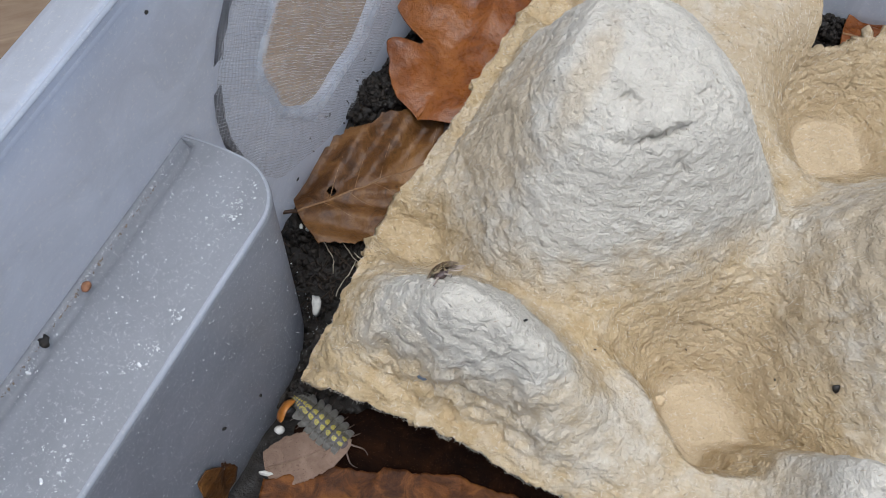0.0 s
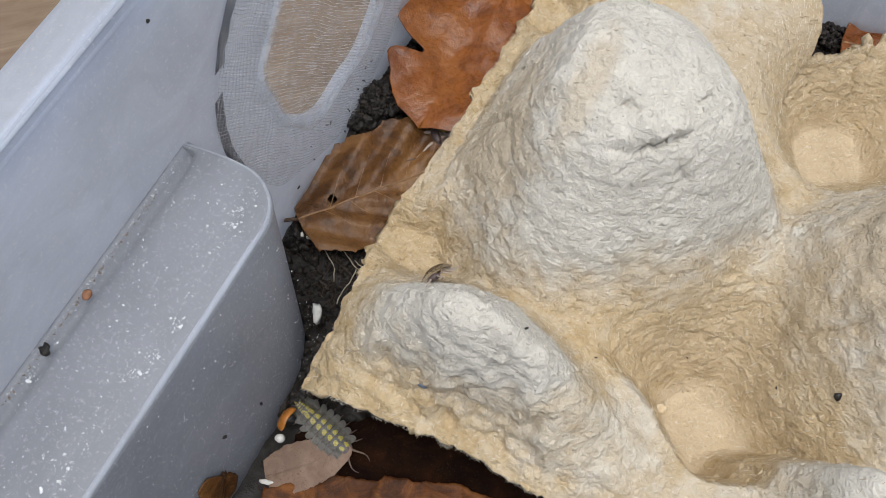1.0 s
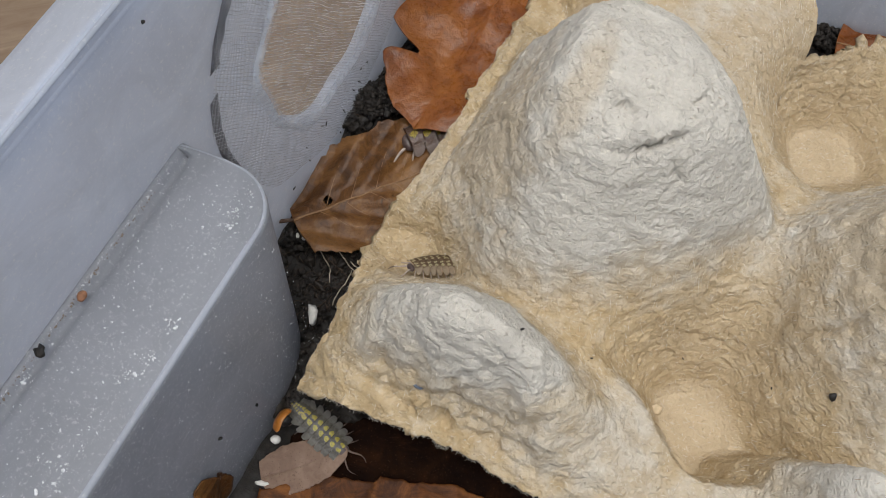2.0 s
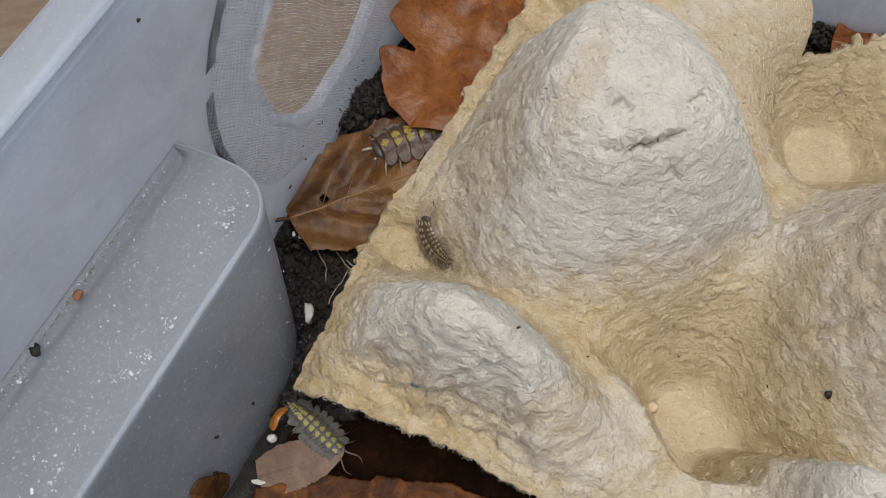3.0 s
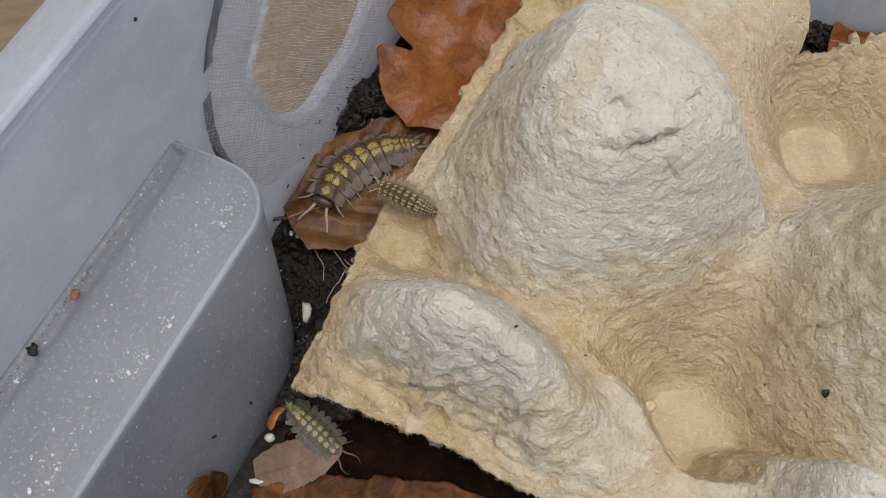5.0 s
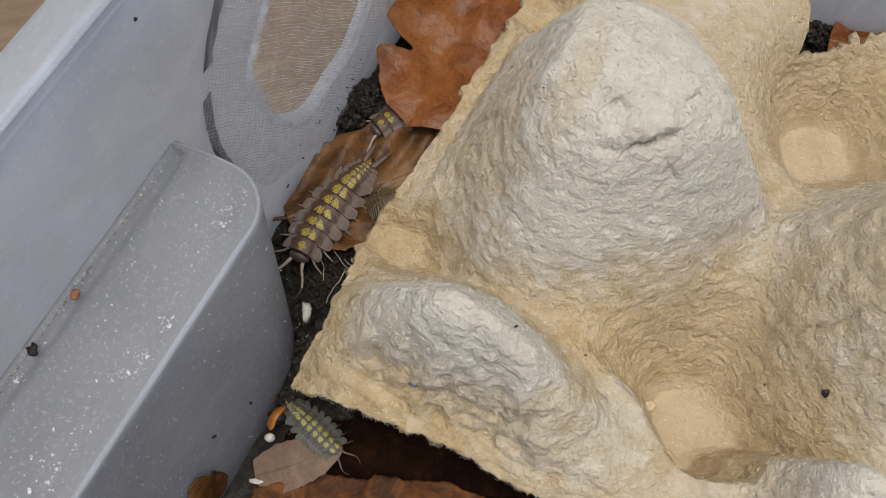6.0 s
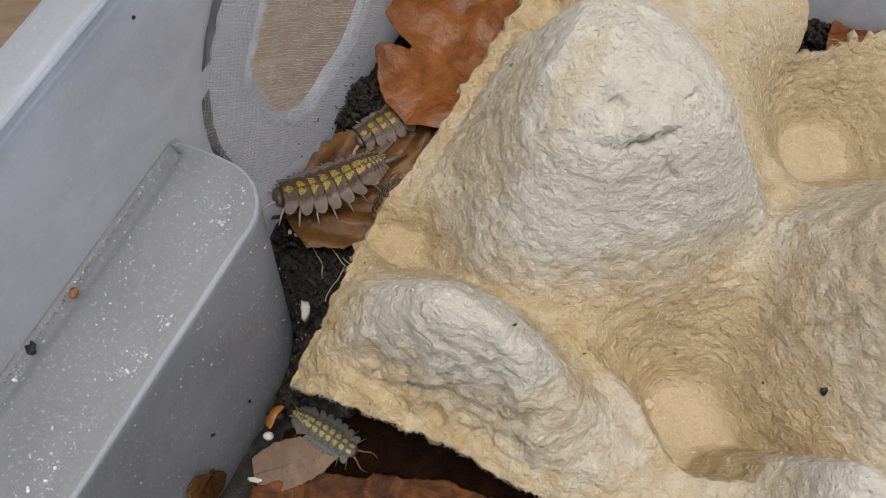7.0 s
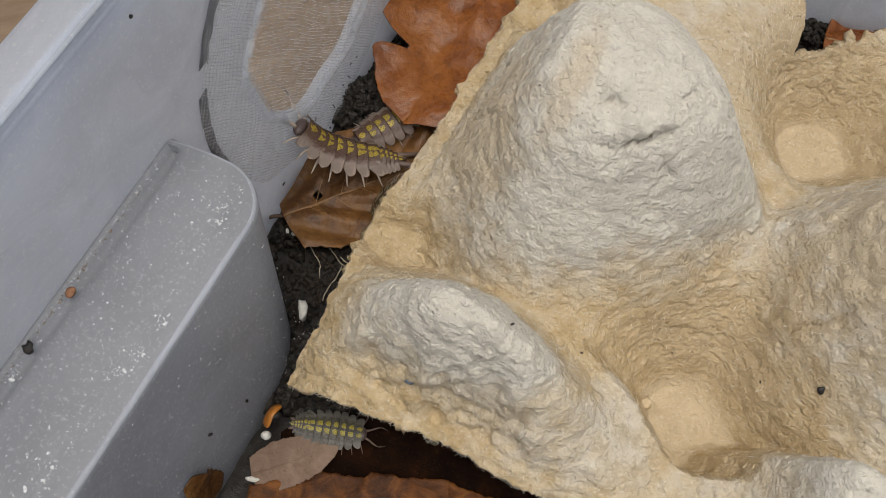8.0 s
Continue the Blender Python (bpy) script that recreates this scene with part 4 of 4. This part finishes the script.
def build_dust():
    rng = random.Random(31)
    bm = bmesh.new()
    for k in range(1700):
        u = rng.uniform(-25, 29)
        v = rng.uniform(-40.5, -30.6)
        if k % 3 == 0:
            v = -31.2 - abs(rng.gauss(0, 1.3))
        if k % 4 == 0:
            v = -41.0 + abs(rng.gauss(0, 0.25))
        s = 0.03 + 0.13 * rng.random() ** 6
        lump(bm, (v, u, LEDGE_TOP + 0.22), (s * rng.uniform(0.8, 1.5), s, s * 0.5), rng, 1, 0.4)
    for k in range(1000):
        u, z = rng.uniform(-15, 26), rng.uniform(0, 33)
        s = 0.03 + 0.07 * rng.random() ** 4
        lump(bm, ledge_face(u, z), (s, s, s), rng, 1, 0.4)
    for u, v, wide in ((24.2, -31.6, 1.3), (12.3, -30.6, 0.9), (8.6, -30.8, 0.9), (6.6, -31.2, 1.0), (-4, -31.8, 1.2), (1.5, -40.0, 0.7), (26, -32, 1.0)):
        for k in range(14):
            s = rng.uniform(0.05, 0.13)
            lump(bm, (v + rng.gauss(0, wide * 0.4), u + rng.gauss(0, wide * 0.55), LEDGE_TOP + 0.22), (s * rng.uniform(0.8, 1.8), s, s * 0.4), rng, 1, 0.4)
    lone("dust_specks", bm, DUST, BOX, "fine white dust specks on the box ledge", "dust", kind="stuff")
    bm = bmesh.new()
    for k in range(420):
        u, s = rng.uniform(-25, 24), 0.05 + 0.09 * rng.random() ** 3
        lump(bm, (-40.95 + abs(rng.gauss(0, 0.16)), u, LEDGE_TOP - 0.05), (s, s * rng.uniform(1, 2.5), s * 0.7), rng, 1, 0.4)
    lone("groove_dirt", bm, DIRT, BOX, "brown dirt specks along the ledge groove", "dirt", kind="stuff")
    k = 0
    for u, v, s in ((23.9, -31.6, 0.62), (24.6, -31.2, 0.35), (26.0, -31.8, 0.3), (1.2, -39.9, 0.55), (2.4, -40.2, 0.3), (12.3, -30.4, 0.55), (13.2, -30.5, 0.4), (11.4, -30.6, 0.35), (8.7, -30.5, 0.5), (8.0, -30.9, 0.3),
                    (6.6, -31.2, 0.6), (6.9, -30.6, 0.4), (-3.9, -31.6, 0.55), (-6.5, -32.6, 0.6), (16.0, -37.2, 0.3), (4.0, -36.5, 0.32), (-1.0, -34.2, 0.36), (15.5, -31.0, 0.3), (20.0, -34.0, 0.25), (9.5, -34.6, 0.3), (-9.0, -35.5, 0.5), (9.0, -40.3, 0.3)):
        k += 1
        scrap("white_flake", BOX @ at(v, u, LEDGE_TOP + 0.3), (s * 0.5, s * 0.4, 0.1), DUST, "small chalk-white flake on the plastic ledge", "flake", "white flakes on the ledge", k, 2, 0.5)
    scrap("brown_crumb", BOX @ at(-40.2, 10.7, LEDGE_TOP + 0.4), (0.6, 0.5, 0.35), RUST, "rust-brown crumb against the box wall", "crumb", "", 40, 1)
    scrap("dirt_clump", BOX @ at(-40.3, 4.3, LEDGE_TOP + 0.5), (0.6, 0.5, 0.35), SOIL, "dark dirt clump in the ledge corner", "dirt", "", 41, 1, 0.8)
    scrap("black_speck", BOX @ at(*wall_point(32.8, 51.7, -0.6)), (0.25, 0.2, 0.2), BLACK, "tiny black speck on the box wall", "speck", "black specks", 42)
    scrap("black_speck", BOX @ at(*ledge_face(3.1, 3.6, 0.1), 0, 30, 0), (0.2, 0.25, 0.9), BLACK, "black sliver on the ledge face", "speck", "black specks", 43)
    scrap("black_speck", BOX @ at(*ledge_face(6.5, 13.9, 0.1)), (0.2, 0.4, 0.2), BLACK, "tiny black speck on the ledge face", "speck", "black specks", 44)
    scrap("black_speck", BOX @ at(*ledge_face(12.5, 9.0, 0.1)), (0.2, 0.3, 0.2), BLACK, "tiny black speck on the ledge face", "speck", "black specks", 46)
    # along the foot of the vent wall
    for q in range(16):
        u, z = rng.uniform(40, 74), rng.uniform(2, 9)
        scrap("black_speck", BOX @ at(*wall_point(u, z, -0.75), 0, rng.uniform(0, 90), 0), (0.12, rng.uniform(0.12, 0.5), 0.12), BLACK, "dark soil splinter on the box wall", "speck", "black specks", 50 + q)


def build_scraps():
    scrap("white_crumb", at(-17.1, 33.9, 4.4, 12, 15, 15), (1.5, 0.75, 0.25), CHALK, "flat white eggshell-like crumb on soil", "crumb", "white crumbs", 1, 1, 0.6)
    scrap("white_crumb", at(-21.3, 46.0, 1.2), (0.5, 0.4, 0.3), CHALK, "small rounded white crumb on soil", "crumb", "white crumbs", 2)
    scrap("white_crumb", at(-22.3, 46.2, 1.2, 0, 0, 70), (0.5, 0.25, 0.25), CHALK, "small rounded white crumb on soil", "crumb", "white crumbs", 3)
    scrap("white_pebble", at(-18.2, 16.7, 2.8), (0.6, 0.75, 0.6), CHALK, "whitish rounded pebble beside an orange husk", "pebble", "", 4, 1, 0.15)
    scrap("white_crumb", at(-18.6, 11.0, 2.2, 0, 0, 20), (0.9, 0.35, 0.3), CHALK, "white sliver under a pale leaf", "crumb", "white crumbs", 5)
    husk = thing("seed_husk", at(-17.7, 19.2, 3.4, 0, 15, -20), "glossy orange seed husk split open on the soil", "husk")

    def shell(i, j):
        a, b = math.pi * (0.02 + 0.5 * i), 2 * math.pi * j
        return (-0.9 * math.cos(a) + 0.15 * math.sin(3 * b) * i, 1.6 * math.sin(a) * math.cos(b), 1.3 * math.sin(a) * math.sin(b))
    thick(part("husk_shell", sheet(12, 20, shell), HUSK, husk), 0.15, -1)
    # black lump fills the dark open side of the husk
    bm = bmesh.new()
    lump(bm, (0.2, 0, 0.0), (0.6, 1.1, 0.9), random.Random(3), 2, 0.25)
    part("husk_filling", bm, BLACK, husk, "black lump filling the open husk")
    # scraps lying on the carton
    scrap("paper_flake", at(31.1, 29.4, 3.5, 20, -35, 40), (1.2, 0.8, 0.18), TAN, "curled beige paper flake on the cup wall", "flake", "", 80, 1, 0.5)
    scrap("dark_crumb", at(48.9, 31.3, 17.5, 0, 0, 60), (0.62, 0.45, 0.4), BLACK, "black soil crumb on the carton", "crumb", "dark crumbs", 81, 1, 0.6)
    scrap("blue_fleck", at(-0.8, 23.6, 17.7, 40, 0, 0), (0.6, 0.45, 0.25), BLUE, "blue-grey ink fleck in the carton pulp", "fleck", "", 82, 1, 0.5)
    for q, (x, y, z, sz) in enumerate(((9.1, 28.8, 29.9, 0.4), (-1.4, 47.1, 12.4, 0.35), (33.5, 36.2, 7.0, 0.25), (44.1, 33.1, 10.8, 0.3), (19.4, 31.0, 16.7, 0.3), (44.6, 40.7, 18.6, 0.3), (7.9, 54.9, 36.4, 0.2))):
        scrap("dark_crumb", at(x, y, z, 0, 0, 50 * q), (sz * 0.7, sz * 0.35, sz * 0.3), BLACK, "tiny dark crumb on the carton", "crumb", "dark crumbs", 90 + q)


# ---- woodlice ----
WIDTHS = (0.175, 0.205, 0.222, 0.228, 0.222, 0.205, 0.18)
SWEEPS = (-0.2, 0.0, 0.08, 0.18, 0.32, 0.5, 0.75)


def plate(length, half, high, sweep=0.3, taper=0.0, seed=0):
    """One arched back plate, x forward; its side lobes are swept back, parted by gaps and round at the tip."""
    def f(i, j):
        y = 2 * j - 1
        a = abs(y)
        out = max(0.0, (a - 0.62) / 0.38)
        mid = -0.04 - sweep * out ** 1.3
        reach = 0.57 - 0.13 * min(1.0, out * 1.6)
        if a > 0.84:
            reach *= math.sqrt(max(0.0, 1 - 0.9 * ((a - 0.84) / 0.16) ** 2))
        x = length * (mid + reach * (1 - 2 * i))
        w = half * (1 - taper * i ** 1.6)
        z = high * (1 - 0.84 * a ** 2.3) * (0.86 + 0.16 * i) + 0.05 * high * out * (2 * i - 1) ** 2
        z += 0.02 * high * noise.noise((x * 3, y * 6, seed))
        return (x, y * w, z)
    bm = sheet(10, 48, f)
    bmesh.ops.solidify(bm, geom=bm.faces[:], thickness=0.05 * high * MM)
    bmesh.ops.recalc_face_normals(bm, faces=bm.faces[:])
    return bm


def build_woodlouse(label, L, shell, front_shell, slim=1.0, spine=1.0, group="woodlice", limb=LIMB):
    """A woodlouse of body length L in millimetres; x forward, feet at z = 0. Returns it and its jointed parts from head to tail."""
    root = thing("woodlouse", Matrix(), label, "woodlouse", group)
    high = 0.142 * L
    lift = 0.05 * L
    joints = []
    step = 0.108 * L
    x = 0.42 * L
    bm = bmesh.new()
    bmesh.ops.create_uvsphere(bm, u_segments=20, v_segments=12, radius=1)
    for v in bm.verts:
        v.co = Vector((v.co.x * 0.05 * L, v.co.y * 0.088 * L, v.co.z * 0.05 * L + 0.012 * L)) * MM
    head = part("head", bm, FACE, root, "dark rounded head", at(x, 0, lift))
    joints.append((head, 0.095 * L))
    for side in (-1, 1):
        pts = [(0.02, 0.045, 0.0), (0.06, 0.055, 0.012), (0.10, 0.07, 0.0), (0.15, 0.10, -0.02), (0.205, 0.125, -0.03), (0.215, 0.13, -0.03)]
        part("antenna", tube([(a * L, side * b * L, c * L) for a, b, c in pts], [0.013 * L, 0.015 * L, 0.012 * L, 0.011 * L, 0.009 * L, 0.004 * L], 7), limb, head, "jointed pale antenna")
        pts = [(0.208, 0.126, -0.03), (0.25, 0.128, -0.035), (0.29, 0.118, -0.042), (0.325, 0.10, -0.05)]
        part("antenna_tip", tube([(a * L, side * b * L, c * L) for a, b, c in pts], [0.006 * L, 0.007 * L, 0.005 * L, 0.002 * L], 6), FACE, head, "thin dark end of the antenna")
    for k, w in enumerate(WIDTHS):
        w *= slim
        x -= 0.075 * L if k == 0 else step * 0.97
        seg = part("back_plate", plate(step, w * L, high * (0.86 + 0.14 * math.sin(math.pi * (k + 1) / 8)), SWEEPS[k], 0, k), shell if k else front_shell, root, "", at(x, 0, lift * 0.75))
        joints.append((seg, 0.42 * L - x + 0.08 * L))
        for side in (-1, 1):
            swing = (3 - k) * 0.022 * L
            pts = [(0, side * 0.09 * L, 0.03 * L), (swing * 0.5, side * w * 0.6 * L, 0.035 * L), (swing, side * w * 0.85 * L, 0.0), (swing * 1.5, side * (w + 0.05) * L, -lift * 0.75)]
            part("leg", tube(pts, [0.013 * L, 0.012 * L, 0.009 * L, 0.004 * L], 6), limb, seg, "thin pale leg")
    x -= step * 0.72
    tail = part("tail_plate", plate(0.062 * L, 0.158 * L * slim, high * 0.78, 0.6), shell, root, "", at(x - 0.01 * L, 0, lift * 0.75))
    for q, wide in enumerate((0.15, 0.135, 0.11)):
        part("tail_plate", plate(0.055 * L, wide * L * slim, high * (0.7 - 0.1 * q), 0.5), shell, tail, "", at(-(0.042 + 0.04 * q) * L, 0, 0))
    part("tail_tip", plate(0.085 * L, 0.075 * L * slim, high * 0.42, -0.1, 0.85), shell, tail, "small pointed tail tip", at(-0.175 * L, 0, 0))
    joints.append((tail, 0.42 * L - x + 0.09 * L))
    for side in (-1, 1):
        pts = [((-0.13 - 0.24 * spine * q / 3) * L, side * (0.035 + 0.014 * q) * L, (0.03 - 0.003 * q) * L) for q in range(4)]
        part("tail_spine", tube(pts, [0.02 * L, 0.024 * L, 0.021 * L, 0.006 * L], 7), SPINE, tail, "pale pointed tail appendage")
    return root, joints


def spine_frame(p, d, up):
    """A pose at p with x along d and z near up."""
    x = d.normalized()
    y = up.cross(x).normalized()
    z = x.cross(y)
    return Matrix(((x.x, y.x, z.x, p.x), (x.y, y.y, z.y, p.y), (x.z, y.z, z.z, p.z), (0, 0, 0, 1)))


def crawl(root, joints, rows):
    """Key a woodlouse along rows of seconds, head, middle and tail points, and an up vector; its plates follow the bend."""
    roots, parts = [], [[] for _ in joints]
    for t, h, m, b, up in rows:
        h, m, b, up = (Vector(q) for q in (h, m, b, up))
        pts = []
        for k in range(41):
            w = k / 40
            pts.append(h * (2 * w - 1) * (w - 1) + m * 4 * w * (1 - w) + b * w * (2 * w - 1))
        run = [0.0]
        for p, q in zip(pts, pts[1:]):
            run.append(run[-1] + (q - p).length)

        def along(d):
            if d >= run[-1]:
                e = (pts[-1] - pts[-4]).normalized()
                return pts[-1] + e * (d - run[-1]), -e
            k = next(i for i in range(40) if run[i + 1] >= d)
            e = (pts[k + 1] - pts[k]).normalized()
            return pts[k] + e * (d - run[k]), (pts[max(k - 2, 0)] - pts[min(k + 3, 40)]).normalized()
        base_at = joints[4][1]
        p, d = along(base_at)
        M = spine_frame(p * MM, d, up)
        roots.append((t, M))
        inv = M.inverted()
        for (ob, s), keys in zip(joints, parts):
            p, d = along(s)
            F = inv @ spine_frame(p * MM, d, up)
            keys.append((t, F))
    walk(root, roots)
    for (ob, s), keys in zip(joints, parts):
        low = ob.matrix_basis.translation.z
        walk(ob, [(t, F @ Matrix.Translation((0, 0, low))) for t, F in keys])


build_table()
build_box()
build_gauze()
build_soil()
build_carton()
build_leaves()
build_dust()
build_scraps()
LOUSE_A = build_woodlouse("large brown woodlouse with two rows of yellow spots on leaf", 18.6, SHELL, SHELL_FRONT, 0.92)
LOUSE_B = build_woodlouse("brown woodlouse with yellow spots half hidden beside the carton", 15.0, SHELL, SHELL_FRONT, 0.95)
# limbs take the darker spine colour to imitate the carton's shadow on them
LOUSE_C = build_woodlouse("dull grey woodlouse with yellow spots under the carton corner", 9.8, SHELL_DULL, SHELL_DULL, 1.15, 0.4, limb=SPINE)
LOUSE_D = build_woodlouse("small tan woodlouse with cream spots climbing the carton", 8.8, SHELL_YOUNG, SHELL_YOUNG, 1.1, 0.3)


def motions():
    up = (0, 0, 1)
    crawl(*LOUSE_A, [
        (0.0, (-5.4, 64.5, 2.2), (0.8, 66.7, 2.2), (6.7, 67.9, 2.2), up),
        (1.0, (-7.2, 64.3, 2.2), (-1.2, 67.3, 2.2), (4.5, 69.5, 2.2), up),
        (1.5, (-8.4, 63.9, 2.2), (-2.3, 67.3, 2.2), (3.8, 70.1, 2.2), up),
        (2.8, (-13.8, 60.0, 2.2), (-7.8, 64.4, 2.2), (-1.0, 67.8, 2.2), up),
        (3.4, (-14.0, 59.8, 2.2), (-8.0, 64.3, 2.2), (-1.2, 67.8, 2.2), up),
        (3.8, (-15.1, 59.0, 2.2), (-9.2, 63.8, 2.2), (-2.2, 67.5, 2.2), up),
        (4.0, (-15.4, 58.3, 2.2), (-9.5, 63.5, 2.2), (-2.9, 67.4, 2.2), up),
        (4.2, (-16.6, 57.4, 2.2), (-10.8, 63.2, 2.2), (-4.2, 67.0, 2.2), up),
        (4.5, (-17.1, 55.0, 2.2), (-12.8, 61.7, 2.2), (-6.6, 65.5, 2.2), up),
        (4.7, (-18.1, 53.2, 2.2), (-14.8, 60.2, 2.2), (-8.4, 64.0, 2.2), up),
        (5.8, (-17.7, 40.3, 2.2), (-16.9, 48.9, 2.2), (-14.6, 57.3, 2.2), up),
        (6.0, (-20.4, 40.5, 2.2), (-18.0, 48.2, 2.2), (-14.1, 56.6, 2.2), up),
        (6.2, (-22.7, 42.3, 2.2), (-18.8, 49.6, 2.2), (-13.3, 56.9, 2.2), up),
        (6.5, (-25.3, 45.4, 3.8), (-19.2, 50.6, 2.9), (-12.8, 56.7, 2.4), (0.04, 0.06, 1.00)),
        (6.8, (-25.5, 46.3, 5.5), (-19.1, 50.8, 3.7), (-12.5, 57.6, 2.6), (0.08, 0.11, 1.00)),
        (7.0, (-25.6, 47.6, 7.6), (-18.7, 51.5, 4.7), (-11.4, 59.0, 2.9), (0.13, 0.18, 1.00)),
        (7.2, (-25.9, 49.1, 10.7), (-18.6, 53.1, 6.2), (-10.8, 59.6, 3.4), (0.20, 0.28, 1.00)),
        (7.4, (-25.3, 51.3, 11.0), (-17.5, 53.7, 6.4), (-8.6, 60.3, 3.4), (0.20, 0.28, 1.00)),
        (7.6, (-24.6, 53.2, 10.3), (-16.2, 55.0, 6.0), (-7.5, 60.5, 3.3), (0.19, 0.27, 1.00)),
        (7.8, (-24.0, 55.4, 11.0), (-16.7, 55.6, 6.4), (-7.9, 59.6, 3.4), (0.20, 0.28, 1.00)),
        (8.0, (-23.6, 58.0, 13.4), (-18.4, 56.2, 7.5), (-8.4, 58.7, 3.8), (0.26, 0.36, 1.00)),
    ])
    crawl(*LOUSE_B, [
        (0.0, (-1.8, 71.7, 2.6), (2.3, 74.6, 2.6), (6.3, 77.5, 2.6), up),
        (4.7, (-5.9, 69.0, 2.6), (-2.1, 72.9, 2.6), (1.7, 76.7, 2.6), up),
        (5.8, (-13.5, 64.2, 2.6), (-10.1, 67.8, 2.6), (-6.7, 71.3, 2.6), up),
        (6.5, (-14.9, 61.7, 2.6), (-11.5, 65.3, 2.6), (-8.0, 68.8, 2.6), up),
        (7.0, (-16.1, 60.9, 2.6), (-12.7, 64.2, 2.6), (-9.4, 67.5, 2.6), up),
        (8.0, (-15.9, 60.4, 2.6), (-12.5, 63.6, 2.6), (-9.1, 66.9, 2.6), up),
    ])
    crawl(*LOUSE_C, [
        (0.0, (-8.5, 15.8, 2.4), (-12.7, 18.4, 2.4), (-17.0, 21.0, 2.4), up),
        (1.5, (-8.4, 16.3, 2.4), (-12.8, 19.1, 2.4), (-17.2, 21.9, 2.4), up),
        (3.0, (-8.3, 16.0, 2.4), (-12.8, 18.9, 2.4), (-17.2, 21.7, 2.4), up),
        (6.5, (-8.3, 15.8, 2.4), (-12.6, 18.6, 2.4), (-16.8, 21.4, 2.4), up),
        (6.6, (-7.3, 15.5, 2.4), (-11.8, 18.3, 2.4), (-16.4, 21.1, 2.4), up),
        (6.8, (-6.5, 15.7, 2.4), (-11.2, 18.2, 2.4), (-15.9, 20.8, 2.4), up),
        (7.0, (-6.0, 16.2, 2.4), (-10.9, 18.3, 2.4), (-15.8, 20.4, 2.4), up),
        (7.2, (-5.8, 16.4, 2.4), (-10.7, 18.2, 2.4), (-15.7, 20.0, 2.4), up),
        (7.4, (-5.3, 17.3, 2.4), (-10.4, 18.3, 2.4), (-15.4, 19.4, 2.4), up),
        (7.6, (-4.8, 18.1, 2.4), (-10.0, 18.6, 2.4), (-15.1, 19.2, 2.4), up),
        (7.8, (-4.7, 18.6, 2.4), (-9.7, 18.8, 2.4), (-14.8, 19.0, 2.4), up),
        (8.0, (-4.8, 19.0, 2.4), (-9.8, 18.9, 2.4), (-14.7, 18.8, 2.4), up),
    ])
    crawl(*LOUSE_D, [
        (0.0, (-0.3, 31.5, 30.2), (0.7, 40.7, 11.1), (2.9, 40.2, 13.5), (-0.45, 0.18, 0.87)),
        (1.0, (-1.4, 34.1, 24.6), (0.2, 41.3, 10.6), (2.5, 40.7, 13.3), (-0.47, 0.13, 0.87)),
        (1.5, (-2.8, 37.2, 16.8), (-0.9, 41.0, 9.9), (2.2, 40.7, 12.9), (-0.35, 0.29, 0.89)),
        (2.8, (-3.2, 47.6, 11.2), (-1.5, 44.3, 10.2), (1.3, 41.0, 11.8), (-0.47, -0.32, 0.82)),
        (3.0, (-3.3, 48.4, 12.4), (-1.9, 45.4, 10.3), (0.9, 42.0, 11.8), (-0.45, -0.40, 0.80)),
        (3.5, (-4.6, 49.2, 13.1), (-3.0, 46.4, 10.0), (0.3, 42.5, 11.4), (-0.39, -0.43, 0.81)),
        (4.0, (-6.7, 50.4, 12.5), (-3.7, 47.8, 11.2), (-0.8, 44.7, 11.3), (-0.37, -0.32, 0.87)),
        (4.5, (-8.8, 51.4, 12.5), (-5.2, 49.1, 12.7), (-1.5, 46.5, 12.0), (-0.36, -0.49, 0.79)),
        (4.7, (-9.5, 51.3, 12.5), (-6.1, 49.7, 12.8), (-2.3, 47.7, 12.3), (-0.37, -0.41, 0.83)),
        (5.8, (-10.6, 51.4, 5.5), (-8.7, 50.4, 11.0), (-6.0, 50.1, 13.1), (-0.37, -0.16, 0.91)),
        (6.2, (-10.9, 50.8, 3.0), (-10.0, 51.1, 7.0), (-8.2, 50.9, 11.5), (-0.60, 0.00, 0.80)),
        (6.5, (-10.3, 50.2, 3.0), (-9.8, 51.0, 5.5), (-8.8, 51.9, 8.0), (-0.60, 0.00, 0.80)),
        (7.0, (-10.1, 50.1, 2.6), (-9.4, 51.1, 4.5), (-8.6, 52.0, 6.5), (-0.60, 0.00, 0.80)),
        (8.0, (-9.7, 50.0, 2.6), (-9.1, 51.1, 4.5), (-8.2, 51.9, 6.5), (-0.60, 0.00, 0.80)),
    ])


motions()
